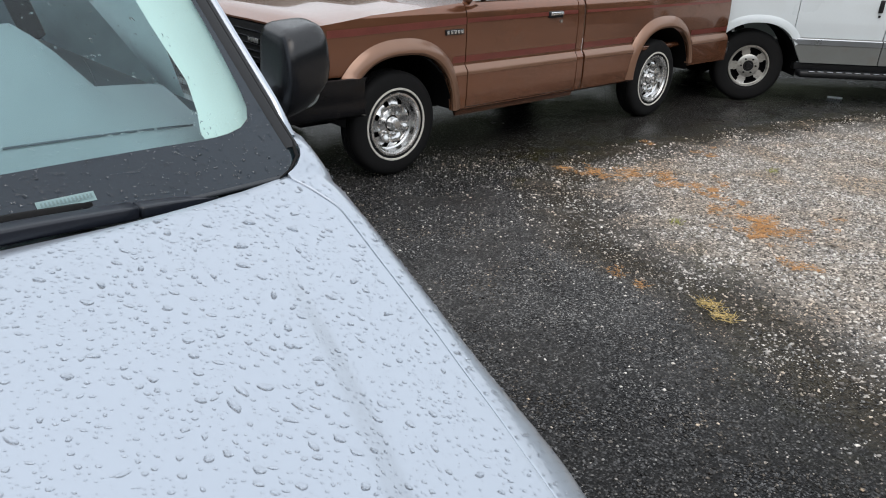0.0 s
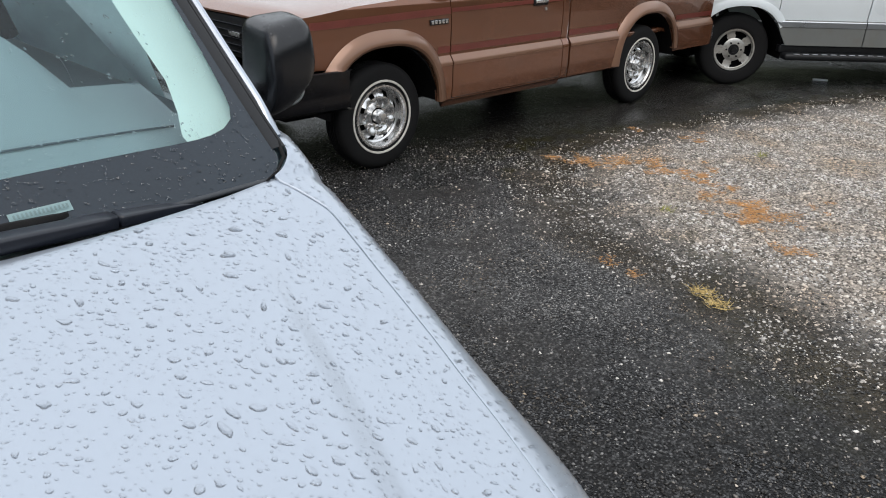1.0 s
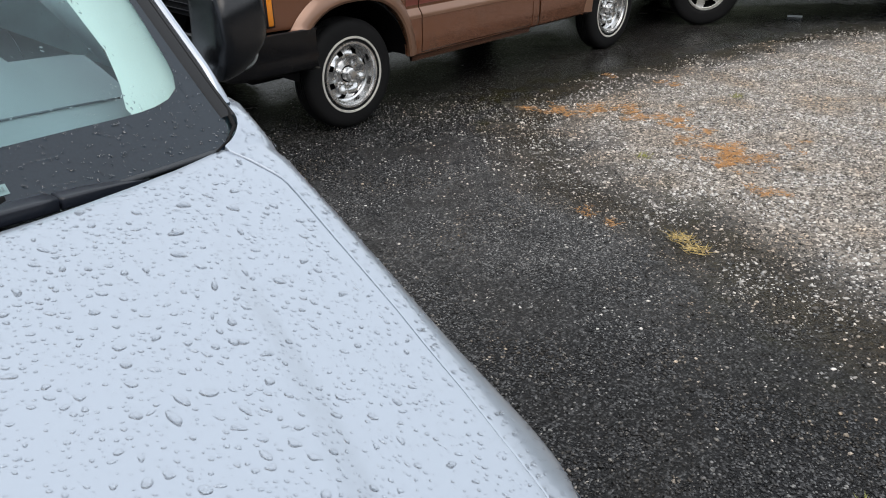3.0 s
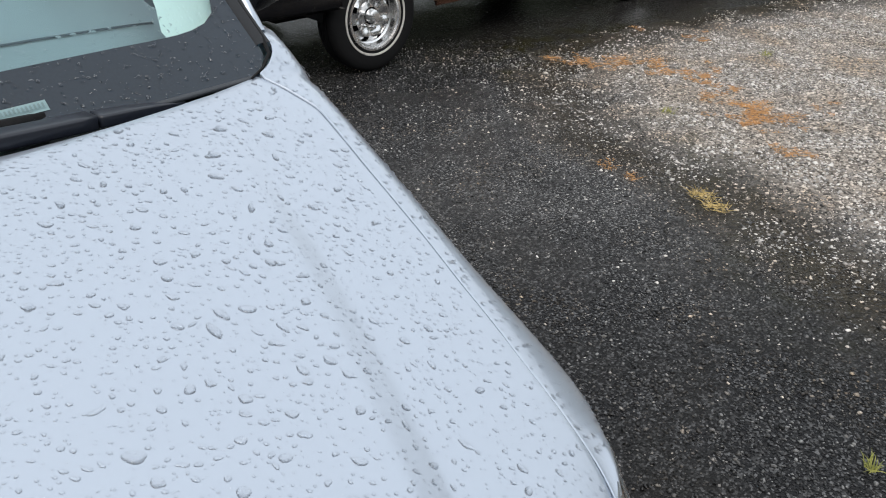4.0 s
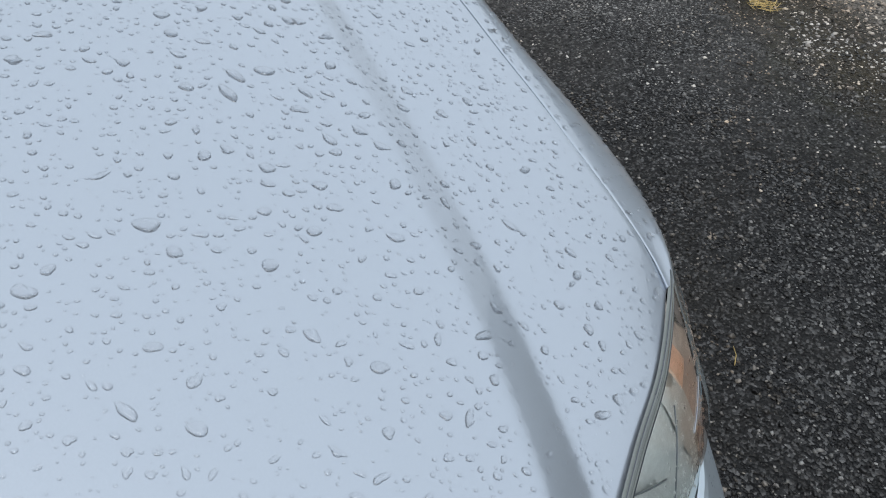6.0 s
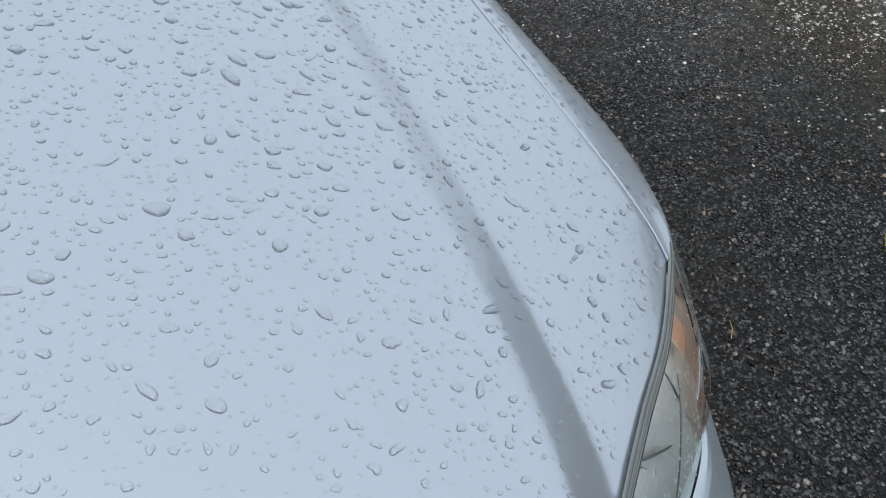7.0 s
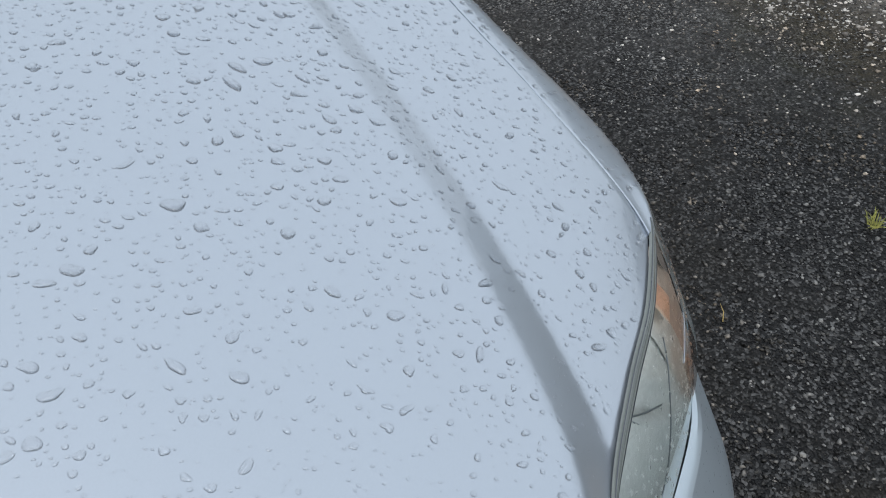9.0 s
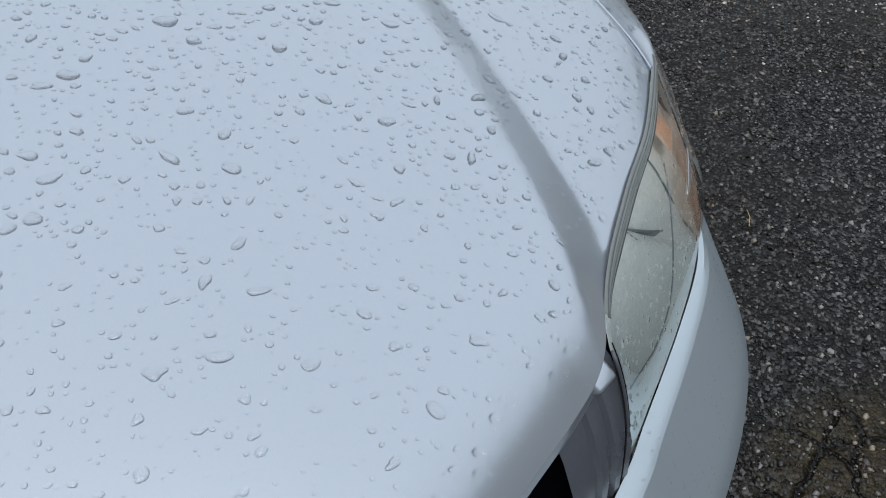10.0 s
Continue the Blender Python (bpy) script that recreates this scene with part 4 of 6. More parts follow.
    # ribbed strip along the hood's edge
    ribs = ((-0.040, 0.004), (-0.034, 0.0012), (-0.024, 0.0), (-0.012, 0.0014), (-0.002, 0.0016), (0.008, -0.0002), (0.018, 0.0002), (0.024, 0.003))
    part("lamp_upper_trim", sheet([[lens_point(t, v * min(1.0, 0.35 + (0.94 - t) * 5, 0.3 + (t - 0.16) * 6) , d) for v, d in ribs] for t in np.linspace(0.17, 0.94, 60)], None, "trim"), lamp, "grey ribbed strip along the hood edge", LAMP_TRIM)
    for v in (-0.042, -0.014, 0.026):
        part("trim_groove", tube([tuple(lens_point(t, v * min(1.0, 0.35 + (0.94 - t) * 5, 0.3 + (t - 0.16) * 6), 0.0006)) for t in np.linspace(0.17, 0.94, 40)], 0.0004, 6), lamp, "", GREY_GLOSS)
    part("lamp_lower_seal", tube([tuple(lens_point(t, 1.0, 0.003)) for t in fr_t], 0.0009, 6), lamp, "", RUBBER)
    for t, r, m in ((1.0, 0.0014, GREY_GLOSS), (0.985, 0.0006, RUBBER), (1.015, 0.0007, RUBBER)):
        part("lamp_inner_seal", tube([tuple(lens_point(t, v, 0.0)) for v in np.linspace(0, 1, 12)], r, 6), lamp, "", m)
    return lens_point


lens_left = build_lamp(1)
build_lamp(-1)

# bumper and nose
B_TOP = [(0.30, 0.885, 0.72), (0.45, 0.835, 0.76), (0.56, 0.765, 0.815)] + [(u - 0.003, w - 0.006, z - 0.004) if k < 4 else (u + 0.0008, w + 0.0008, z - 0.001) for k, (u, w, z) in enumerate(LAMP_LOW)] + [(0.858, 0.25, 0.722), (0.869, 0.12, 0.712), (0.872, 0.0, 0.710)]
L_OUT = (0.006, 0.006, 0.003, 0.0, 0.0, 0.0, 0.003, 0.013, 0.017, 0.019, 0.020, 0.021, 0.022, 0.022)
B_LEDGE = [(u + k * 0.85, w + k * 0.35, z - 0.008 - 0.1 * k) for (u, w, z), k in zip(B_TOP, L_OUT)]
B_MAX = [(0.30, 0.915, 0.58), (0.45, 0.875, 0.58), (0.57, 0.825, 0.58), (0.66, 0.780, 0.58), (0.72, 0.745, 0.58), (0.775, 0.700, 0.58), (0.815, 0.655, 0.58), (0.848, 0.605, 0.575), (0.880, 0.53, 0.57), (0.908, 0.43, 0.57), (0.925, 0.36, 0.57), (0.945, 0.25, 0.57), (0.956, 0.12, 0.57), (0.96, 0.0, 0.57)]


def bumper_lines(n):
    """The upper edge, the ledge and the widest line, at matching places along the bumper."""
    joint = smooth_line([(*a, *b, *c) for a, b, c in zip(B_TOP, B_LEDGE, B_MAX)], n)
    return [(r[:3], r[3:6], r[6:]) for r in joint]


def build_bumper():
    rows = []
    for a, b, c in bumper_lines(110):
        line = [a + (0, 0, -0.012), a, a + (b - a) * 0.5 + (0, 0, 0.003), b]
        for t in (0.12, 0.3, 0.5, 0.75, 1.0):
            bulge = math.sin(t * math.pi / 2)
            p = b + (c - b) * np.array((t ** 0.97, t ** 0.97, t))
            line.append(p)
        for z, k in ((0.48, 0.004), (0.40, 0.015), (0.32, 0.04), (0.26, 0.08)):
            q = c.copy()
            q[0] -= k * 0.8
            q[1] *= 1 - k * 0.6
            q[2] = z
            line.append(q)
        rows.append(line)
    rows = [[(p[0], -p[1], p[2]) for p in r] for r in rows] + [[tuple(p) for p in r] for r in rows[::-1]][1:]
    return part("front_bumper", merge(sheet([r[:4] for r in rows], None, "ledge"), sheet([r[3:] for r in rows], None, "bumper")), CAR, "body-coloured front bumper with a bright ledge", BUMPER_PAINT)


build_bumper()
# grille between the lamps: dark opening, side posts and bars
part("grille_recess", merge(box(0.74, 0.765, -0.36, 0.36, 0.66, 0.90, 0.004), box(0.70, 0.86, -0.36, 0.36, 0.66, 0.69, 0.004)), CAR, "dark grille opening", BLACK_GLOSS)
for k in range(4):
    zb = 0.715 + 0.04 * k
    part("grille_bar", tube([(0.805 - 0.02 * k + 0.035 - 0.06 * (w / 0.3) ** 2, w, zb) for w in np.linspace(-0.30, 0.30, 16)], 0.008, 8, 0.7), CAR, "", BLACK_PLASTIC)
for sgn in (1, -1):
    rows = []
    for z, u in ((0.888, 0.796), (0.878, 0.808), (0.84, 0.823), (0.79, 0.836), (0.74, 0.838), (0.70, 0.836)):
        line = []
        for w in np.linspace(0.290, 0.357, 26):
            rib = 0.004 if (0.318 < w < 0.328 or 0.338 < w < 0.345) else 0.0
            line.append((u + rib + 0.03 * (0.31 - w) + 0.004 * max(0.0, (w - 0.34) / 0.017), sgn * w, z))
        rows.append(line)
    post = part("grille_post", sheet(rows, None, "post"), CAR, "grey ribbed filler between grille and lamp", GREY_GLOSS)
    part("post_cap", moved(box(-0.012, 0.010, -0.010, 0.010, -0.006, 0.006, 0.003), pose(0.812, sgn * 0.338, 0.879, 0, 35, 0)), post, "", SILVER)

# unseen dark sheet added under the hood so that the panel gaps stay dark
part("dark_gap_backing", sheet([[(u, w, hood_top(u, min(abs(w), 0.6)) - 0.07) for w in np.linspace(-0.70, 0.70, 15) * (1 - 0.55 * max(0, (u - 0.35) / 0.4))] for u in np.linspace(-0.05, 0.74, 10)], None, "liner"), CAR, "", DARK)

# the rest of the body
for sgn in (1, -1):
    for u0, u1, nm in ((-0.425, -1.44, "front_door"), (-1.445, -2.55, "sliding_door"), (-2.555, -3.74, "rear_quarter")):
        rows = []
        for u in np.linspace(u0, u1, 30):
            low = arch_z(u, -2.98, 0.36, 0.24)
            rows.append([(a, sgn * b, c) for a, b, c in side_rows(u, 0.797, 1.118, low)])
        d = part(nm, sheet(rows, None, nm), CAR, "", SILVER)
        if nm != "rear_quarter":
            part("door_handle", box(u1 + 0.06, u1 + 0.22, sgn * 0.955 - 0.02, sgn * 0.955 + 0.02, 0.93, 0.965, 0.008), d, "", SILVER)
    # side glass and its pillars
    def side_glass(u, f):
        return (u, sgn * (0.79 - 0.15 * f - 0.02 * f * f), 1.122 + 0.52 * f)
    for u0, u1 in ((-0.50, -1.38), (-1.48, -2.50), (-2.60, -3.55)):
        grid = []
        for f in np.linspace(0, 1, 8):
            s0 = min(u0, -0.66 * f - 0.12) if u0 == -0.50 else u0
            grid.append([side_glass(u, f) for u in np.linspace(s0, u1, 10)])
        part("side_window", sheet(grid, None, "sw"), CAR, "", FRONT_GLASS if u0 == -0.50 else SIDE_GLASS)
    for u in (-1.43, -2.55, -3.60):
        part("side_pillar", sheet([[side_glass(u + d, f) for d in (-0.055, 0, 0.055)] for f in np.linspace(0, 1, 8)], None, "sp", 0.02, normal_down=(0, -sgn, 0)), CAR, "", BLACK_GLOSS)
roof = []
for u in np.linspace(-0.665, -3.62, 24):
    e = (u + 0.665) / -2.955
    roof.append([(u, w, 1.645 + 0.09 * math.sin(min(1, e * 2.2 + 0.12) * 1.57) * (1 - (w / 0.7) ** 2) - 0.03 * e * e + 0.012 * (1 - abs(w) / 0.66)) for w in np.linspace(-0.64, 0.64, 17)])
part("roof", sheet(roof, None, "roof", 0.03), CAR, "", SILVER)
tail = []
for z, u in ((1.64, -3.62), (1.45, -3.70), (1.12, -3.80), (0.8, -3.83), (0.5, -3.86), (0.28, -3.82)):
    tail.append([(u - 0.05 * (1 - (f * f)), f * (0.64 if z > 1.5 else 0.76 if z > 1.2 else 0.87), z) for f in np.linspace(-1, 1, 13)])
part("tailgate", sheet(tail, None, "tail"), CAR, "", SILVER)
part("underbody", box(-3.7, 0.72, -0.80, 0.80, 0.22, 0.32, 0.02), CAR, "", DARK)

# cabin
dash = []
for u, z in ((0.015, 1.085), (-0.06, 1.100), (-0.20, 1.124), (-0.29, 1.136), (-0.33, 1.144), (-0.40, 1.163), (-0.46, 1.176), (-0.52, 1.168), (-0.56, 1.10), (-0.57, 0.95), (-0.55, 0.70)):
    row = []
    for w in np.linspace(-0.73, 0.73, 49):
        hump = np.interp(w, (0.02, 0.12, 0.49, 0.54, 0.61), (0.0, 0.10, 0.115, 0.075, 0.0)) * np.interp(u, (-0.53, -0.50, -0.42, -0.30), (0.0, 1.0, 1.0, 0.0))
        row.append((u + 0.02 * (1 - (w / 0.7) ** 2), w, z - 0.012 * (w / 0.7) ** 4 + float(hump)))
    dash.append(row)
part("dashboard", sheet(dash, None, "dash"), CAR, "grey dashboard with a low instrument hood", DASH)
for k in range(5):
    part("demister_slot", box(-0.050 - 0.006 * k, -0.048 - 0.006 * k, 0.28, 0.52, 1.1005 + 0.001 * k, 1.1035 + 0.001 * k, 0), CAR, "", DARK)
part("dash_seam", tube([(-0.285 + 0.02 * (1 - (w / 0.7) ** 2), w, 1.1392 - 0.012 * (w / 0.7) ** 4) for w in np.linspace(-0.70, 0.70, 49)], 0.002, 6), CAR, "", GREY_GLOSS)
rim_pts = [(-0.74 + 0.07 * math.sin(a), 0.33 + 0.185 * math.cos(a), 1.10 + 0.17 * math.sin(a)) for a in np.linspace(0, 2 * math.pi, 33)]
wheel = part("steering_wheel", tube(rim_pts, 0.016, 10), CAR, "dark steering wheel", BLACK_PLASTIC)
part("wheel_hub", box(-0.76, -0.55, 0.25, 0.41, 1.04, 1.12, 0.02), wheel, "", BLACK_PLASTIC)
for sgn in (1, -1):
    def cushion(x0, x1, y0, y1, z0, z1, lean, bev):
        return moved(box(x0, x1, y0, y1, z0, z1, bev, 4), pose(-1.16, sgn * 0.36, 0.68, 0, lean, 0))
    part("seat_back", cushion(-0.09, 0.07, -0.28, 0.28, 0.0, 0.64, -12, 0.06), CAR, "grey cloth front seat back", FABRIC)
    part("seat_cushion", cushion(0.0, 0.60, -0.27, 0.27, -0.10, 0.12, 4, 0.06), CAR, "", FABRIC)
    part("head_rest", moved(box(-0.05, 0.06, -0.14, 0.14, 0.66, 0.86, 0.05, 4), pose(-1.16, sgn * 0.36, 0.68, 0, -12, 0)), CAR, "", FABRIC)
part("rear_bench", box(-2.20, -2.0, -0.66, 0.66, 0.55, 1.36, 0.06), CAR, "", FABRIC)
part("cabin_floor", box(-3.6, -0.3, -0.78, 0.78, 0.40, 0.46, 0.01), CAR, "", FABRIC)
part("headliner", sheet([[(u, w, 1.60 + 0.03 * (1 - (w / 0.7) ** 2)) for w in np.linspace(-0.60, 0.60, 9)] for u in np.linspace(-0.70, -3.55, 12)], None, "hl"), CAR, "", TRIM_PALE)
part("firewall", box(-0.50, -0.46, -0.72, 0.72, 0.32, 1.05, 0.01), CAR, "", DARK)


def wheel_parts(parent, at, r, width, rim_r, rim_mat, style, out, whitewall=False):
    """One wheel with its tyre, rim and cap; out is +1 where the outer face looks to +y."""
    m = Matrix.Translation(at) @ (Matrix.Identity(4) if out > 0 else pose(0, 0, 0, 0, 0, 180))
    h = width / 2
    prof = [(rim_r, -h * 0.75), (rim_r + 0.02, -h * 0.98), (r - 0.05, -h), (r - 0.018, -h * 0.9), (r, -h * 0.6)]
    for k in (-0.36, -0.12, 0.12, 0.36):
        prof += [(r, h * (k - 0.06)), (r - 0.007, h * (k - 0.05)), (r - 0.007, h * (k + 0.05)), (r, h * (k + 0.06))]
    prof += [(r, h * 0.6), (r - 0.010, h * 0.82), (r - 0.022, h * 0.93), (r - 0.05, h), (rim_r + 0.035, h), (rim_r + 0.014, h * 0.97), (rim_r, h * 0.86)]
    tyre = part("wheel", moved(lathe(prof, 64), m), parent, "", RUBBER)
    if whitewall:
        part("whitewall", moved(lathe([(rim_r + 0.019, h * 0.985), (rim_r + 0.021, h * 1.0 + 0.003), (rim_r + 0.031, h * 1.0 + 0.003), (rim_r + 0.033, h * 0.99)], 64), m), tyre, "thin white band on the tyre wall", WHITEWALL)
    if style == "slotted":
        prof = [(rim_r + 0.004, h * 0.90), (rim_r + 0.001, h * 1.0), (rim_r - 0.010, h * 0.99), (rim_r - 0.016, h * 0.84), (rim_r - 0.026, h * 0.80), (rim_r - 0.030, h * 0.42), (rim_r - 0.040, h * 0.34), (rim_r - 0.054, h * 0.48), (rim_r - 0.068, h * 0.58), (rim_r - 0.080, h * 0.60), (0.092, h * 0.52), (0.080, h * 0.44), (0.050, h * 0.44)]
        rim = lathe(prof, 96, lambda i, a: i in (6, 7) and abs(((a * 8 / (2 * math.pi)) % 1) - 0.5) < (0.13, 0.17)[i - 6])
        for v in rim.verts:
            rr = math.hypot(v.co.x, v.co.z)
            a = math.atan2(v.co.z, v.co.x)
            if 0.05 < rr < rim_r - 0.045:
                v.co.y -= 0.005 * math.cos(8 * a) * min(1.0, (rr - 0.05) / 0.05)
        part("rim", moved(rim, m), tyre, "dull chrome slotted steel rim", rim_mat)
        part("rim_back", moved(lathe([(rim_r, h * 0.2), (0.02, h * 0.2)], 40), m), tyre, "", DARK)
        for k in range(6):
            a = k * math.pi / 3 + 0.3
            nut = moved(lathe([(0.0, 0.02), (0.008, 0.018), (0.010, 0.0)], 6), m @ Matrix.Translation((0.068 * math.cos(a), h * 0.44, 0.068 * math.sin(a))))
            part("lug_nut", nut, tyre, "", rim_mat)
        part("hub_cap", moved(lathe([(0.0, h + 0.012), (0.024, h + 0.010), (0.028, h), (0.030, h * 0.9), (0.038, h * 0.84), (0.044, h * 0.42)], 32), m), tyre, "", rim_mat)
    else:
        n_s = 5
        prof = [(rim_r + 0.004, h * 0.9), (rim_r + 0.001, h), (rim_r - 0.012, h * 0.98), (rim_r - 0.018, h * 0.80), (rim_r - 0.022, h * 0.78), (rim_r - 0.05, h * 0.74), (rim_r - 0.085, h * 0.72), (0.105, h * 0.72), (0.088, h * 0.80), (0.05, h * 0.82)]
        rim = lathe(prof, 100, lambda i, a: i in (4, 5, 6) and abs(((a * n_s / (2 * math.pi)) % 1) - 0.5) < (0.30, 0.27, 0.20)[i - 4])
        part("rim", moved(rim, m), tyre, "worn five-spoke alloy rim", rim_mat)
        part("rim_back", moved(lathe([(rim_r - 0.018, h * 0.80), (rim_r - 0.02, h * 0.1), (0.02, h * 0.1)], 40), m), tyre, "", DARK)
        part("hub_cap", moved(lathe([(0.0, h * 0.95), (0.025, h * 0.95), (0.03, h * 0.8), (0.05, h * 0.82)], 32), m), tyre, "dark hub centre", BLACK_PLASTIC)
        for k in range(6):
            a = k * math.pi / 3
            part("lug_nut", moved(lathe([(0.0, 0.014), (0.008, 0.012), (0.010, 0.0)], 6), m @ Matrix.Translation((0.068 * math.cos(a), h * 0.81, 0.068 * math.sin(a)))), tyre, "", BLACK_PLASTIC)
    return tyre


for wx in (-0.06, -2.98):
    for sgn in (1, -1):
        wheel_parts(CAR, (wx, sgn * 0.81, 0.325), 0.325, 0.21, 0.20, ALLOY, "spoked", sgn)


# ---- the brown pickup ----
# local axes: x forward from the front axle, y to its left, z up
TRUCK = thing("brown_pickup", pose(-0.979, 5.054, 0, 0, 0, -134.8), "bronze-brown compact pickup truck with red stripes", "pickup truck")
SIDE_Z = (0.30, 0.345, 0.36, 0.45, 0.575, 0.60, 0.635, 0.70, 0.80, 0.90, 0.955, 0.985, 1.01)
SIDE_Y = (0.800, 0.818, 0.834, 0.842, 0.842, 0.838, 0.812, 0.815, 0.817, 0.812, 0.803, 0.790, 0.765)


def truck_y(x, z):
    y = float(np.interp(z, SIDE_Z, SIDE_Y))
    if x > 0.30:
        y -= 0.35 * (x - 0.30) ** 2
    return y


def truck_arch(x, c):
    d = abs(x - c) / 0.405
    return 0.315 + 0.425 * (1 - d ** 2.5) ** (1 / 2.5) if d < 1 else 0.0


def truck_panel(x0, x1, top, low, n, sgn, lift=0.0):
    rows = []
    for x in np.linspace(x0, x1, n):
        zt = top(x) if callable(top) else top
        zl = max(low(x) if callable(low) else low, truck_arch(x, 0.0), truck_arch(x, -2.76))
        line = [(x, sgn * (truck_y(x, z) + lift), z) for z in np.linspace(zl, zt, 44)]
        rows.append(line)
    return sheet(rows, None, "panel", 0.012, normal_down=(0, -sgn, 0))


def belt(x):
    return float(np.interp(x, (-1.64, -0.53, 0.2, 0.62), (1.01, 1.005, 0.965, 0.915)))


def stripe(x0, x1, z0, z1, sgn, slope=0.0):
    rows = []
    for x in np.linspace(x0, x1, 40):
        rows.append([(x, sgn * (truck_y(x, z) + 0.0022), z + slope * (x - x0)) for z in np.linspace(z0, z1, 5)])
    return sheet(rows, None, "stripe")


def flare(c, sgn, front_cut):
    """A raised lip round a wheel opening."""
    rows = []
    for a in np.linspace(-0.10, math.pi + 0.10, 120):
        ca, sa = math.cos(a), math.sin(a)
        e = 2 / 2.5
        ix, iz = c + 0.405 * math.copysign(abs(ca) ** e, ca), 0.315 + 0.425 * math.copysign(abs(sa) ** e, sa)
        ox, oz = c + 0.500 * math.copysign(abs(ca) ** 0.85, ca), 0.315 + 0.515 * math.copysign(abs(sa) ** 0.85, sa)
        if iz < (0.42 if ix < c - 0.1 and not front_cut else 0.36) or (front_cut and ix > c and iz < 0.56):
            continue
        line = []
        for f, lift in ((0.0, 0.0), (0.0, 0.040), (0.15, 0.048), (0.45, 0.044), (0.8, 0.024), (1.0, 0.003)):
            x, z = ix + (ox - ix) * f, iz + (oz - iz) * f
            z = max(z, 0.640) if front_cut and x > c else z
            base = min(truck_y(x, 0.75), 0.815)
            line.append((x, sgn * (base + lift), z))
        rows.append(line)
    return sheet(rows, None, "flare")


for sgn in (1, -1):
    fen = part("front_fender", truck_panel(0.62, -0.523, belt, lambda x: 0.648 if x > 0.262 else 0.36, 90, sgn), TRUCK, "", BROWN)
    part("wheel_arch_flare", flare(0.0, sgn, True), TRUCK, "tan wheel arch lip", TAN)
    # the rear lip is body brown, its top light put into the tan
    part("rear_arch_flare", flare(-2.76, sgn, False), TRUCK, "tan wheel arch lip", TAN)
    door = part("cab_door", truck_panel(-0.531, -1.626, 1.01, 0.372, 50, sgn), TRUCK, "brown cab door with a red stripe", BROWN)
    part("rocker_panel", truck_panel(-0.40, -1.636, 0.366, 0.315, 20, sgn), TRUCK, "", BROWN)
    part("cab_corner", truck_panel(-1.634, -1.70, 1.01, 0.345, 8, sgn), TRUCK, "", BROWN)
    bed = part("bed_side", truck_panel(-1.72, -3.80, 1.0, lambda x: 0.345 if x > -2.7 else 0.40, 90, sgn), TRUCK, "brown bed side", BROWN)
    for x0, x1, owner in ((-0.42, -0.523, fen), (-0.533, -1.624, door), (-1.722, -2.33, bed), (-3.19, -3.79, bed)):
        # sky light caught by the crease, painted as a tan strip
        part("crease_highlight", sheet([[(x, sgn * (truck_y(x, z) + 0.003), z) for z in np.linspace(0.578, 0.634, 7)] for x in np.linspace(x0, x1, 30)], None, "sm"), owner, "tan strip painting the light on the body crease", TAN)
        part("lower_stripe", stripe(x0, x1, 0.652, 0.692, sgn), owner, "faded red stripe", RED_STRIPE)
    part("upper_stripe", stripe(0.50, -0.522, 0.860, 0.900, sgn, -0.022), fen, "thin faded red stripe", RED_STRIPE)
    part("upper_stripe", stripe(-0.534, -1.62, 0.890, 0.915, sgn, -0.008), door, "thin faded red stripe", RED_STRIPE)
    part("upper_stripe", stripe(-1.725, -3.78, 0.90, 0.918, sgn), bed, "thin faded red stripe", RED_STRIPE)
    # model badge as plain bars
    badge = part("badge", box(-0.498, -0.345, sgn * 0.818 - 0.004, sgn * 0.818 + 0.006, 0.826, 0.858, 0.003), fen, "small dark badge with chrome characters", BLACK_PLASTIC)
    for k in range(5):
        part("badge_bar", box(-0.490 + 0.029 * k, -0.470 + 0.029 * k, sgn * 0.825 - 0.003, sgn * 0.825 + 0.003, 0.831, 0.853, 0.002), badge, "", CHROME)
    # door handle and lock
    hd = part("door_handle", box(-1.45, -1.30, sgn * 0.815 - 0.012, sgn * 0.815 + 0.010, 0.880, 0.925, 0.008), door, "black pull handle in a recess", BLACK_PLASTIC)
    part("handle_lever", box(-1.44, -1.31, sgn * 0.828 - 0.006, sgn * 0.828 + 0.006, 0.897, 0.920, 0.005), hd, "", CHROME)
    part("door_lock", moved(lathe([(0.0, 0.008), (0.011, 0.007), (0.013, 0.0)], 20), Matrix.Translation((-1.435, sgn * 0.815, 0.855)) @ (Matrix.Identity(4) if sgn > 0 else pose(0, 0, 0, 0, 0, 180))), door, "chrome door lock", CHROME)
    # side marker and nose corner
    part("side_marker", box(0.508, 0.543, sgn * 0.792 - 0.03, sgn * 0.792 + 0.016, 0.675, 0.84, 0.008), fen, "orange side marker lamp", ORANGE_LENS)
    part("marker_frame", box(0.500, 0.551, sgn * 0.790 - 0.03, sgn * 0.790 + 0.013, 0.667, 0.848, 0.006), fen, "", BLACK_PLASTIC)
    # cab mirror, quarter of the cab above the belt
    part("cab_mirror", merge(box(-0.70, -0.62, sgn * 0.93 - 0.09, sgn * 0.93 + 0.09, 1.04, 1.16, 0.02), tube([(-0.66, sgn * 0.80, 1.02), (-0.66, sgn * 0.88, 1.06)], 0.015)), door, "black door mirror", BLACK_PLASTIC)
    part("side_window", sheet([[(x0 - 0.50 * f * (1 - k), sgn * (0.775 - 0.15 * f), 1.015 + 0.42 * f) for k, x0 in zip(np.linspace(0, 1, 8), np.linspace(-0.64, -1.56, 8))] for f in np.linspace(0, 1, 6)], None, "sw"), door, "", SIDE_GLASS)
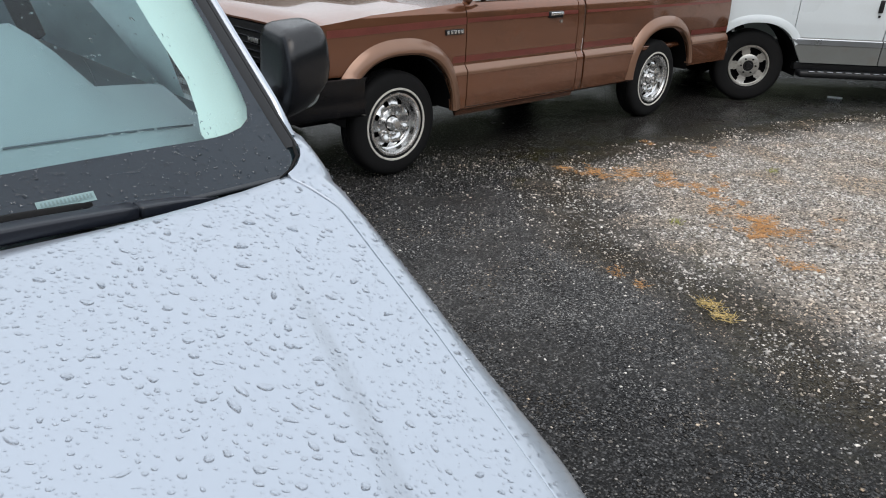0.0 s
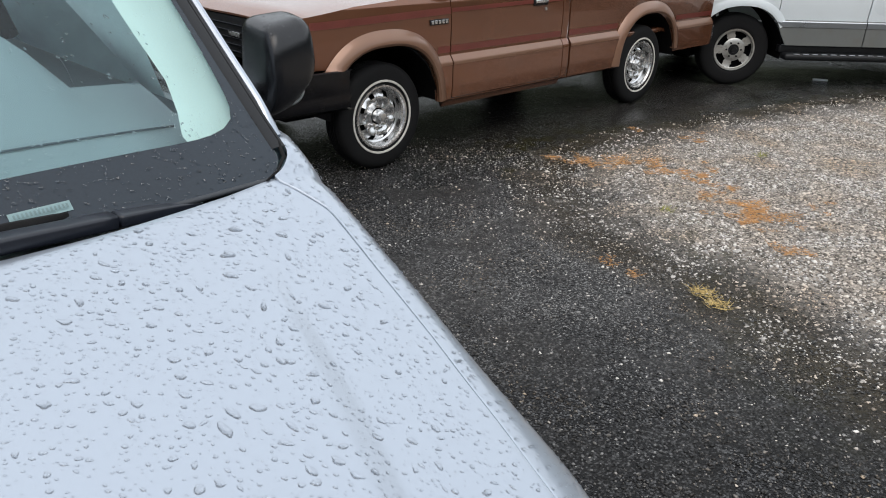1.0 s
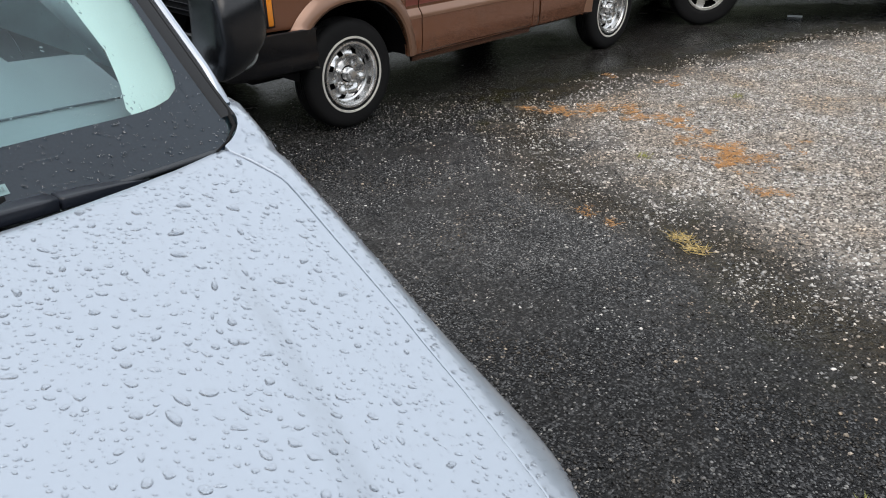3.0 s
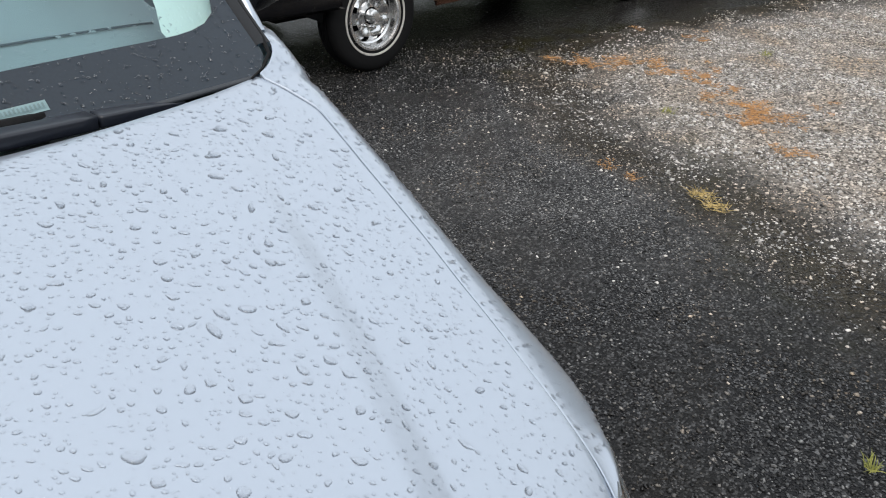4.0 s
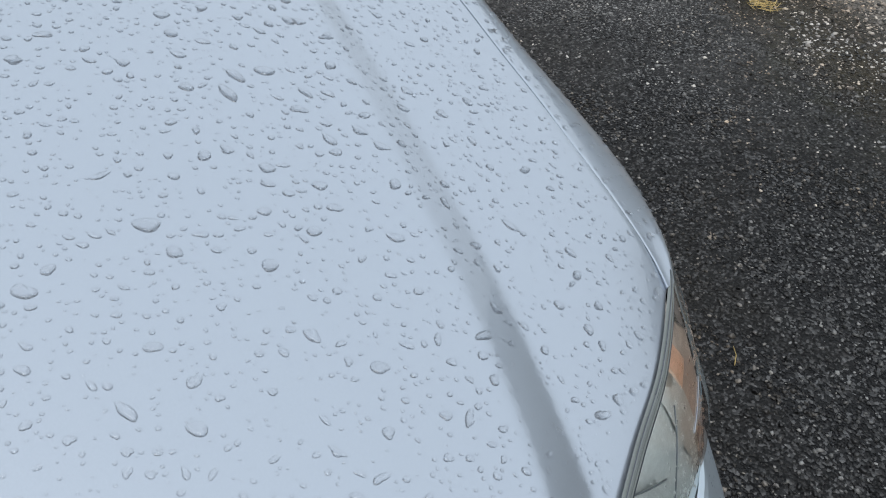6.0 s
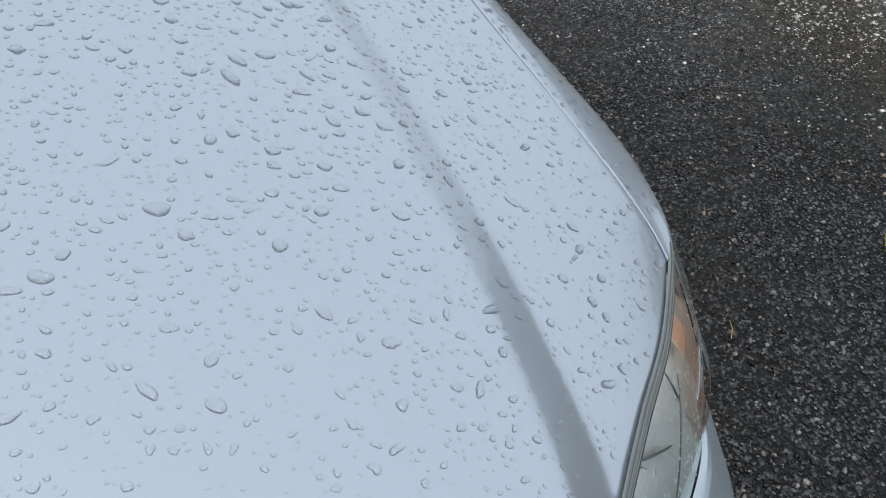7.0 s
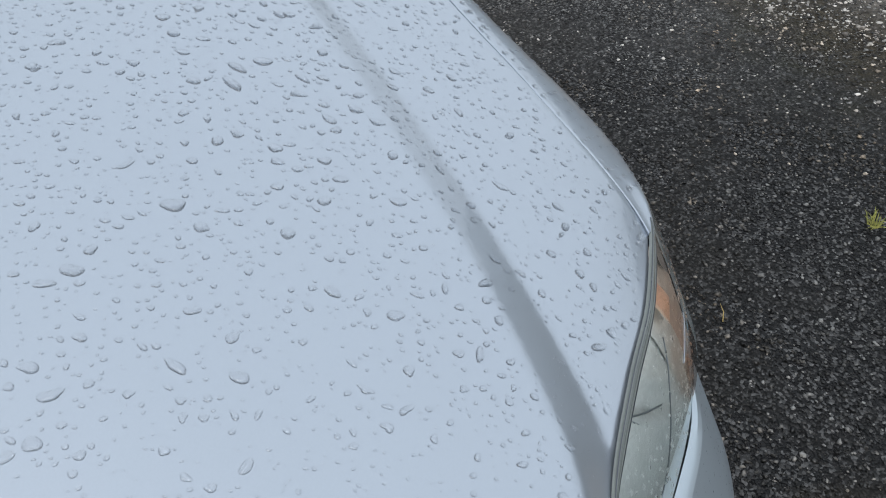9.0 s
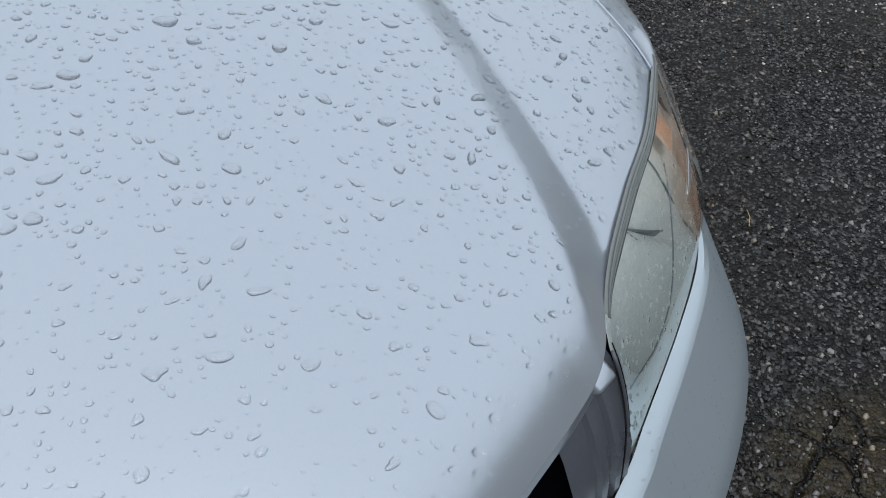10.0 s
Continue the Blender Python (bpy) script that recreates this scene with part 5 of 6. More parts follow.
    part("cab_pillar", tube([(-0.56, sgn * 0.765, 1.01), (-1.13, sgn * 0.63, 1.455)], 0.028, 10), TRUCK, "", BROWN)
    part("cab_pillar", sheet([[(x, sgn * (0.785 - 0.15 * f), 1.005 + 0.45 * f) for x in (-1.56, -1.64, -1.70)] for f in np.linspace(0, 1, 6)], None, "cp", 0.03, normal_down=(0, -sgn, 0)), TRUCK, "", BROWN)
    part("headlight", box(0.600, 0.630, sgn * 0.56 - 0.13, sgn * 0.56 + 0.13, 0.69, 0.85, 0.012), TRUCK, "rectangular headlight", CHROME)
    for wx, yy in ((0.0, 0.705), (-2.76, 0.705)):
        wheel_parts(TRUCK, (wx, sgn * yy, 0.318), 0.318, 0.168, 0.190, CHROME, "slotted", sgn, True)
        liner = [[(wx + 0.418 * math.cos(a), sgn * y, 0.30 + 0.448 * math.sin(a)) for y in (0.834, 0.62, 0.40)] for a in np.linspace(0.15, math.pi - 0.15, 24)]
        inner = [[(wx + k * 0.43 * math.cos(a), sgn * 0.40, 0.30 + k * 0.455 * math.sin(a)) for k in (1.0, 0.5, 0.05)] for a in np.linspace(0.15, math.pi - 0.15, 24)]
        part("wheel_well", merge(sheet(liner, None, "well"), sheet(inner, None, "well")), TRUCK, "", DARK)

hood_rows = []
for x in np.linspace(0.63, -0.60, 26):
    zt = belt(x)
    roll = 0.05 * max(0, (x - 0.5) / 0.13) ** 2
    hood_rows.append([(x, f * (truck_y(x, zt) + 0.0), zt + 0.035 * (1 - abs(f) ** 3) - roll * (1 - 0.3 * abs(f))) for f in np.linspace(-1, 1, 25)])
part("hood", sheet(hood_rows, None, "hood", 0.01), TRUCK, "brown hood wet with rain", BROWN)
grille = part("grille", box(0.585, 0.615, -0.72, 0.72, 0.655, 0.885, 0.01), TRUCK, "black slatted grille", BLACK_PLASTIC)
for k in range(5):
    part("grille_slat", box(0.612, 0.628, -0.42, 0.42, 0.685 + 0.037 * k, 0.695 + 0.037 * k, 0.003), grille, "", BLACK_GLOSS)
part("grille_plate", box(0.626, 0.632, 0.18, 0.30, 0.775, 0.80, 0.001), grille, "small pale lettered plate as bars", CHROME)
bump_rows = []
for f in np.linspace(-1, 1, 41):
    a = abs(f)
    x = 0.86 - 0.06 * a ** 2 if a < 0.8 else 0.8216 - 0.53 * ((a - 0.8) / 0.2) ** 1.2
    y = math.copysign(min(a / 0.8, 1) * 0.80 + (0.062 * min(1, (a - 0.8) / 0.14) if a > 0.8 else 0), f)
    bump_rows.append([(x - 0.03, y * 0.99, 0.645), (x - 0.008, y, 0.64), (x, y, 0.62), (x, y, 0.53), (x - 0.015, y * 0.995, 0.50), (x + 0.004, y, 0.475), (x - 0.01, y * 0.99, 0.435), (x - 0.05, y * 0.96, 0.415)])
bumper = part("front_bumper", sheet(bump_rows, None, "bumper"), TRUCK, "glossy black wraparound front bumper", BUMPER_BLACK)
part("bumper_line", tube([tuple(r[5]) for r in bump_rows[8:-8]], 0.006, 6), bumper, "", BLACK_GLOSS)
roof_rows = [[(x, w, 1.46 + 0.045 * (1 - (w / 0.64) ** 2) * math.sin(min(1, 0.25 + 1.5 * (k / 13)) * 1.57) - 0.02 * (k / 13) ** 3) for w in np.linspace(-0.62, 0.62, 13)] for k, x in enumerate(np.linspace(-1.12, -1.70, 14))]
part("cab_roof", sheet(roof_rows, None, "roof", 0.03), TRUCK, "", BROWN)
part("windshield", sheet([[(-0.58 - 0.55 * f + 0.05 * (1 - (w / 0.7) ** 2), w * (1 - 0.17 * f), 1.015 + 0.44 * f) for w in np.linspace(-0.74, 0.74, 15)] for f in np.linspace(0, 1, 8)], None, "ws"), TRUCK, "", SIDE_GLASS)
part("rear_window", sheet([[(-1.69, w * (1 - 0.17 * f), 1.02 + 0.42 * f) for w in np.linspace(-0.72, 0.72, 5)] for f in np.linspace(0, 1, 4)], None, "rw"), TRUCK, "", SIDE_GLASS)
part("cab_back", box(-1.71, -1.69, -0.79, 0.79, 0.40, 1.02, 0.004), TRUCK, "", BROWN)
part("bed_floor", box(-3.76, -1.74, -0.78, 0.78, 0.56, 0.60, 0.01), TRUCK, "", BROWN)
part("tailgate", box(-3.82, -3.78, -0.76, 0.76, 0.45, 0.99, 0.012), TRUCK, "", BROWN)
for sgn in (1, -1):
    part("bed_rail", box(-3.79, -1.73, sgn * 0.75 - 0.03, sgn * 0.75 + 0.03, 0.965, 1.0, 0.01), TRUCK, "", BROWN)
part("rear_bumper", box(-3.96, -3.84, -0.78, 0.78, 0.42, 0.56, 0.02), TRUCK, "", CHROME)
part("chassis", merge(box(-3.6, 0.5, -0.50, 0.50, 0.30, 0.44, 0.02), tube([(0.0, -0.65, 0.318), (0.0, 0.65, 0.318)], 0.04), tube([(-2.76, -0.65, 0.318), (-2.76, 0.65, 0.318)], 0.05)), TRUCK, "", DARK)
# unseen pans added to keep daylight out from under the pickup
part("floor_light_block", box(-3.78, 0.56, -0.56, 0.56, 0.455, 0.475, 0.004), TRUCK, "", DARK)
for sgn in (1, -1):
    part("sill_light_block", box(-2.33, -0.43, sgn * 0.68 - 0.125, sgn * 0.68 + 0.125, 0.40, 0.42, 0.004), TRUCK, "", DARK)
part("seat_bench", box(-1.62, -1.05, -0.65, 0.65, 0.6, 1.2, 0.06), TRUCK, "", FABRIC)


# ---- the white van ----
VAN = thing("white_van", pose(2.57, 8.153, 0, 0, 0, 181.3), "white passenger van with grey lower cladding", "van")
VAN_Z = (0.30, 0.38, 0.39, 0.55, 0.60, 0.615, 0.75, 0.95, 1.10, 1.14)
VAN_Y = (0.865, 0.885, 0.897, 0.900, 0.896, 0.886, 0.900, 0.905, 0.892, 0.875)


def van_y(x, z):
    y = float(np.interp(z, VAN_Z, VAN_Y))
    return y - (0.30 * (x - 0.45) ** 2 if x > 0.45 else 0) - (0.2 * (x + 3.3) ** 2 if x < -3.3 else 0)


def van_arch(x, c):
    d = abs(x - c) / 0.395
    return 0.33 + 0.40 * (1 - d ** 2.3) ** (1 / 2.3) if d < 1 else 0.0


def van_panel(x0, x1, z0, z1, n, sgn, mat_thick=0.012, lift=0.0):
    rows = []
    for x in np.linspace(x0, x1, n):
        zl = min(max(z0, van_arch(x, 0.0), van_arch(x, -2.82)), z1 - 0.001)
        rows.append([(x, sgn * (van_y(x, z) + lift), z) for z in np.linspace(zl, z1, 26)])
    return sheet(rows, None, "vp", mat_thick, normal_down=(0, -sgn, 0))


for sgn in (1, -1):
    front = part("front_fender", van_panel(0.93, -0.315, 0.36, 1.12, 60, sgn), VAN, "", WHITE_PAINT)
    doors = [part(nm, van_panel(a, b, 0.615, 1.12, 40, sgn), VAN, lab, WHITE_PAINT) for a, b, nm, lab in ((-0.322, -1.135, "front_door", "white front door with a dark vertical handle"), (-1.145, -2.25, "sliding_door", "white sliding door"))]
    part("rear_quarter", van_panel(-2.258, -3.72, 0.36, 1.12, 60, sgn), VAN, "", WHITE_PAINT)
    for (a, b), owner in zip(((-0.322, -1.135), (-1.145, -2.25)), doors):
        part("door_cladding", van_panel(a, b, 0.392, 0.612, 16, sgn, 0.012, 0.004), owner, "grey lower cladding", GREY_CLAD)
        part("cladding_band", van_panel(a, b, 0.555, 0.606, 16, sgn, 0.006, 0.010), owner, "lighter grey raised band", SILVER_STRIP)
        part("door_handle", box(b + 0.075, b + 0.112, sgn * 0.908 - 0.012, sgn * 0.908 + 0.014, 0.855, 0.965, 0.008), owner, "black vertical door handle", BLACK_PLASTIC)
        part("door_lock", box(b + 0.083, b + 0.103, sgn * 0.906 - 0.006, sgn * 0.906 + 0.008, 0.815, 0.835, 0.005), owner, "", BLACK_PLASTIC)
    part("fender_cladding", van_panel(-0.30, -0.315 - 0.08 + 0.075, 0.36, 0.612, 6, sgn, 0.01, 0.004), front, "grey lower cladding", GREY_CLAD)
    sill = part("running_board", merge(box(-2.40, -0.42, sgn * 0.90 - 0.07, sgn * 0.90 + 0.07, 0.265, 0.325, 0.025, 4), box(-2.40, -0.40, sgn * 0.82 - 0.04, sgn * 0.82 + 0.04, 0.32, 0.385, 0.01)), VAN, "black running board below the doors", BLACK_PLASTIC)
    for k in range(22):
        x = -2.34 + 0.085 * k
        part("board_dash", box(x, x + 0.055, sgn * 0.962 - 0.012, sgn * 0.962 + 0.008, 0.318, 0.328, 0.003), sill, "short bright dash along the running board", SILVER_STRIP)
    arch_rows = []
    for a in np.linspace(0.50, math.pi - 0.50, 36):
        ca, sa = math.cos(a), math.sin(a)
        e = 2 / 2.3
        line = []
        for f, lift in ((0.0, -0.02), (0.0, 0.018), (0.4, 0.020), (1.0, 0.004)):
            k = 1 + 0.17 * f
            x, z = 0.395 * k * math.copysign(abs(ca) ** e, ca), 0.33 + 0.40 * k * abs(sa) ** e
            line.append((x, sgn * (van_y(x, max(0.62, z)) + lift), z))
        arch_rows.append(line)
    part("wheel_arch_lip", sheet(arch_rows, None, "lip"), front, "", WHITE_PAINT)
    wins = ((-0.42, -1.10), (-1.18, -2.20), (-2.30, -3.55))
    for k, (a, b) in enumerate(wins):
        part("side_window", sheet([[(x - (0.35 * f * (1 - g) if k == 0 else 0), sgn * (0.872 - 0.16 * f), 1.125 + 0.55 * f) for g, x in zip(np.linspace(0, 1, 8), np.linspace(a, b, 8))] for f in np.linspace(0, 1, 6)], None, "vw"), VAN, "", SIDE_GLASS)
    for x in (-1.14, -2.25, -3.62):
        part("side_pillar", sheet([[(x + d, sgn * (0.872 - 0.16 * f), 1.12 + 0.56 * f) for d in (-0.05, 0, 0.05)] for f in np.linspace(0, 1, 5)], None, "vp", 0.03, normal_down=(0, -sgn, 0)), VAN, "", WHITE_PAINT)
    part("front_pillar", tube([(-0.05, sgn * 0.85, 1.12), (-0.80, sgn * 0.71, 1.68)], 0.03, 10), VAN, "", WHITE_PAINT)
    for wx in (0.0, -2.82):
        wheel_parts(VAN, (wx, sgn * 0.73, 0.326), 0.326, 0.185, 0.187, ALLOY, "spoked", sgn)
        part("wheel_well", sheet([[(wx + 0.42 * math.cos(a), sgn * y, 0.30 + 0.44 * math.sin(a)) for y in (0.86, 0.66, 0.48)] for a in np.linspace(-0.1, math.pi + 0.1, 20)], None, "well"), VAN, "", DARK)
van_hood = [[(x, f * (van_y(x, 1.1) - 0.005), 1.12 - 0.16 * max(0, (x + 0.05)) ** 1.5 + 0.03 * (1 - f * f)) for f in np.linspace(-1, 1, 15)] for x in np.linspace(0.93, -0.12, 14)]
part("hood", sheet(van_hood, None, "vh"), VAN, "", WHITE_PAINT)
part("nose", box(0.86, 0.93, -0.78, 0.78, 0.40, 0.98, 0.03), VAN, "", WHITE_PAINT)
part("front_bumper", box(0.90, 1.02, -0.84, 0.84, 0.36, 0.58, 0.03), VAN, "", GREY_CLAD)
part("windshield", sheet([[(-0.08 - 0.75 * f + 0.06 * (1 - (w / 0.8) ** 2), w * (1 - 0.16 * f), 1.13 + 0.54 * f) for w in np.linspace(-0.82, 0.82, 15)] for f in np.linspace(0, 1, 8)], None, "vws"), VAN, "", SIDE_GLASS)
part("roof", sheet([[(x, w, 1.69 + 0.10 * (1 - (w / 0.72) ** 2)) for w in np.linspace(-0.72, 0.72, 13)] for x in np.linspace(-0.80, -3.68, 12)], None, "vr", 0.03), VAN, "", WHITE_PAINT)
part("rear_doors", box(-3.76, -3.70, -0.82, 0.82, 0.40, 1.68, 0.03), VAN, "", WHITE_PAINT)
part("underbody", box(-3.6, 0.85, -0.55, 0.55, 0.26, 0.40, 0.02), VAN, "", DARK)
part("cabin_seats", box(-1.7, -1.2, -0.7, 0.7, 0.6, 1.35, 0.08), VAN, "", FABRIC)

# debris under the van
me_d = bpy.data.meshes.new("litter_scrap")
bm_d = moved(box(-0.07, 0.07, -0.012, 0.012, 0.0, 0.02, 0.006), pose(3.60, 7.66, 0, 0, 0, -14))
bm_d.to_mesh(me_d)
bm_d.free()
me_d.materials.append(WHITE_PAINT)
tagged(new("litter_scrap", me_d), "small white scrap lying on the ground beneath the van", "litter")


# ---- out of view ----
# made-up tree ring out of view, added to darken reflections and upright sides
def dark_belt_ring():
    rng = np.random.default_rng(8)
    n = 360
    rows = []
    for k, f in enumerate((0, 0.35, 0.7, 0.9, 1.0)):
        line = []
        for i in range(n):
            a = 2 * math.pi * i / n
            h = 13.5 + 3.5 * noise.noise(Vector((math.cos(a) * 3, math.sin(a) * 3, 1))) + 1.2 * noise.noise(Vector((math.cos(a) * 14, math.sin(a) * 14, 2)))
            r = 46 + 3.0 * noise.noise(Vector((math.cos(a) * 9, math.sin(a) * 9, f * 3))) + f * 1.5
            line.append((r * math.cos(a), 3 + r * math.sin(a), h * f))
        rows.append(line)
    bm = sheet(rows, None, "trees", closed=True)
    me = bpy.data.meshes.new("backdrop")
    bm.to_mesh(me)
    bm.free()
    me.materials.append(material("dark_belt_surface", (0.045, 0.055, 0.035), 0.9, vary=0.5, scale=0.8, fine=6, bump=1.0, bump_scale=3))
    tagged(new("backdrop", me), "dark belt added out of view to darken reflections", "tree belt", kind="structure")


dark_belt_ring()


# ---- rain on the silver minivan ----
def dome_mesh(P, N, A, B, R, S, H, out, seg, first):
    """Vertices, quads and triangles of many rounded caps with the outlines out; first is the number of the first vertex."""
    k = len(P)
    ang = np.linspace(0, 2 * np.pi, seg, endpoint=False)
    V = []
    for rr in (1.0, 0.96, 0.88, 0.74, 0.50, 0.26) if seg > 12 else (1.0, 0.92, 0.72, 0.38):
        z = H * (1 - rr ** 2.4) ** 0.88 - (0.03 if rr > 0.99 else 0.0)
        x = out * rr * np.cos(ang)[None] * (R * np.sqrt(S))[:, None]
        y = out * rr * np.sin(ang)[None] * (R / np.sqrt(S))[:, None]
        V.append(P[:, None] + A[:, None] * y[..., None] + B[:, None] * x[..., None] + N[:, None] * (z * R)[:, None, None])
    n = len(V)
    V = np.concatenate(V + [(P + N * (H * R)[:, None])[:, None]], 1)
    quad = [(r * seg + j, (r + 1) * seg + j, (r + 1) * seg + (j + 1) % seg, r * seg + (j + 1) % seg) for r in range(n - 1) for j in range(seg)]
    tri = [((n - 1) * seg + j, n * seg, (n - 1) * seg + (j + 1) % seg) for j in range(seg)]
    off = (first + np.arange(k) * V.shape[1])[:, None, None]
    return V.reshape(-1, 3), (np.array(quad)[None] + off).reshape(-1, 4), (np.array(tri)[None] + off).reshape(-1, 3)


def drops(name, spots, parent, seed, label, mat=WATER, tall=1.0, lean=-0.785, clear=True):
    """Beads of clear water, which let daylight through: low caps, the larger ones run together from two or three. Spots are rows of place, normal, radius, stretch."""
    rng = np.random.default_rng(seed)
    allP = np.array([s[0] for s in spots], float)
    allN = np.array([s[1] for s in spots], float)
    allR = np.array([s[2] for s in spots], float)
    allS = np.array([s[3] for s in spots], float)
    allN /= np.linalg.norm(allN, axis=1)[:, None]
    verts, quads, tris, first = [], [], [], 0
    for big in (False, True):
        pick = (allR > 0.0026) == big
        if not pick.any():
            continue
        P, N, R, S = allP[pick], allN[pick], allR[pick], allS[pick]
        k, seg = len(P), 22 if big else 8
        A = np.cross(N, np.array((0, 1.0, 0.05)))
        A /= np.linalg.norm(A, axis=1)[:, None]
        B = np.cross(N, A)
        tw = rng.normal(lean, 0.55, k)
        A, B = A * np.cos(tw)[:, None] + B * np.sin(tw)[:, None], B * np.cos(tw)[:, None] - A * np.sin(tw)[:, None]
        ang = np.linspace(0, 2 * np.pi, seg, endpoint=False)
        ph = rng.uniform(0, 2 * np.pi, (k, 3))
        am = rng.uniform(0.0, 0.21 if big else 0.15, (k, 3)) * np.array((1.0, 1.0, 0.8))
        out = 1 + sum(am[:, j, None] * np.cos((j + 1) * ang[None] + ph[:, j, None]) for j in range(3))
        if big:
            # one or two side lobes that ran into the drop
            for lobe in range(2):
                has = rng.uniform(0, 1, k) < np.clip((R - 0.0020) / 0.0028, 0.2, 0.75)
                way, far, wide = rng.choice([0.0, np.pi], k) + rng.normal(0, 0.7, k), rng.uniform(0.55, 1.25, k), rng.uniform(0.28, 0.6, k)
                rel = ang[None] - way[:, None]
                side = wide[:, None] ** 2 - (far[:, None] * np.sin(rel)) ** 2
                reach = np.where((side > 0) & (np.cos(rel) > 0), far[:, None] * np.cos(rel) + np.sqrt(np.maximum(side, 0)), 0.0)
                out = np.where(has[:, None], (out ** 5 + reach ** 5) ** 0.2, out)
            out = 0.25 * np.roll(out, 1, 1) + 0.5 * out + 0.25 * np.roll(out, -1, 1)
            out /= np.sqrt((out ** 2).mean(1))[:, None]
        H = rng.uniform(0.28, 0.40, k) * np.clip(1.12 - R / 0.02, 0.6, 1.1) * tall
        v, q, t = dome_mesh(P, N, A, B, R, S, H, out, seg, first)
        verts.append(v), quads.append(q), tris.append(t)
        first += len(v)
    V, q, t = np.concatenate(verts), np.concatenate(quads), np.concatenate(tris)
    me = bpy.data.meshes.new(name)
    me.vertices.add(len(V))
    me.vertices.foreach_set("co", V.reshape(-1).astype(np.float32))
    me.loops.add(q.size + t.size)
    me.loops.foreach_set("vertex_index", np.r_[q.ravel(), t.ravel()].astype(np.int32))
    me.polygons.add(len(q) + len(t))
    st = np.r_[np.arange(len(q)) * 4, q.size + np.arange(len(t)) * 3]
    me.polygons.foreach_set("loop_start", st.astype(np.int32))
    me.polygons.foreach_set("loop_total", np.r_[np.full(len(q), 4), np.full(len(t), 3)].astype(np.int32))
    me.materials.append(mat)
    me.update(calc_edges=True)
    me.shade_smooth()
    ob = new(name, me)
    ob.parent = parent
    ob["label"], ob["kind"] = label, "stuff"
    ob.visible_shadow = not clear
    return ob


H_SEAM, H_NOSE, H_COWL = (smooth_line(k, 90) for k in (SEAM, NOSE, COWL))
# the largest drops: place along and across the hood, and radius
LARGE_DROPS = [
    (0.320, 0.505, 0.0057), (0.376, 0.503, 0.0052), (0.394, 0.464, 0.0052), (0.409, 0.448, 0.0055), (0.403, 0.481, 0.0045), (0.398, 0.508, 0.0042), (0.444, 0.477, 0.0058), (0.444, 0.449, 0.0055),
    (0.507, 0.512, 0.0045), (0.466, 0.503, 0.0045), (0.560, 0.535, 0.0055), (0.665, 0.385, 0.0047), (0.657, 0.523, 0.0048), (0.672, 0.523, 0.0040), (0.614, 0.405, 0.0038), (0.655, 0.418, 0.0042),
    (0.638, 0.423, 0.0038), (0.631, 0.402, 0.0035), (0.646, 0.548, 0.0045), (0.631, 0.516, 0.0045), (0.364, 0.448, 0.0068), (0.361, 0.425, 0.0066), (0.375, 0.409, 0.0072), (0.322, 0.512, 0.0050),
    (0.142, 0.551, 0.0080), (0.177, 0.531, 0.0072), (0.249, 0.608, 0.0066), (0.121, 0.638, 0.0072), (0.098, 0.588, 0.0075), (0.455, 0.296, 0.0074), (0.562, 0.261, 0.0045), (0.463, 0.216, 0.0062)]


def spread(radii, rng, taken, cell=0.02):
    """Random places on the hood that keep clear of one another, thinner towards the nose."""
    out = []
    for r in radii:
        for _ in range(12):
            q, s = rng.uniform(-0.985, 0.985), rng.uniform(0.012, 0.985)
            if rng.uniform() > np.interp(s, (0.0, 0.55, 0.85), (1.0, 0.9, 0.5)):
                continue
            u, w = hood_uw(abs(q), s, H_SEAM, H_NOSE, H_COWL)
            w = math.copysign(w, q)
            ck = (int(u / cell), int(w / cell))
            if all((u - a) ** 2 + (w - b) ** 2 > (1.15 * r + 1.15 * c + 0.0005) ** 2 for i in (-1, 0, 1) for j in (-1, 0, 1) for a, b, c in taken.get((ck[0] + i, ck[1] + j), ())):
                taken.setdefault(ck, []).append((u, w, r))
                out.append((u, w, r))
                break
    return out


def hood_rain():
    rng = np.random.default_rng(12)
    taken = {}
    for u, w, r in LARGE_DROPS:
        taken.setdefault((int(u / 0.02), int(w / 0.02)), []).append((u, w, r))
    radii = sorted(np.r_[rng.uniform(0.0034, 0.0056, 520), 0.0014 + 0.0019 * rng.uniform(0, 1, 5300) ** 2.0, rng.uniform(0.0006, 0.0014, 6500)], reverse=True)
    spots = []
    for u, w, r in LARGE_DROPS + spread(radii, rng, taken):
        if w < -0.3 and r < 0.0016:
            continue
        e = 0.002
        z = hood_top(u, w)
        n = ((hood_top(u - e, w) - hood_top(u + e, w)) / (2 * e), (hood_top(u, w - e) - hood_top(u, w + e)) / (2 * e), 1.0)
        st = rng.uniform(1.0, 1.5) if r < 0.0026 else rng.choice([rng.uniform(1.0, 1.25), rng.uniform(1.2, 2.0)])
        spots.append(((u, w, z), n, r, st))
    drops("rain", spots, CAR, 4, "clear rain beads standing on the hood")


hood_rain()


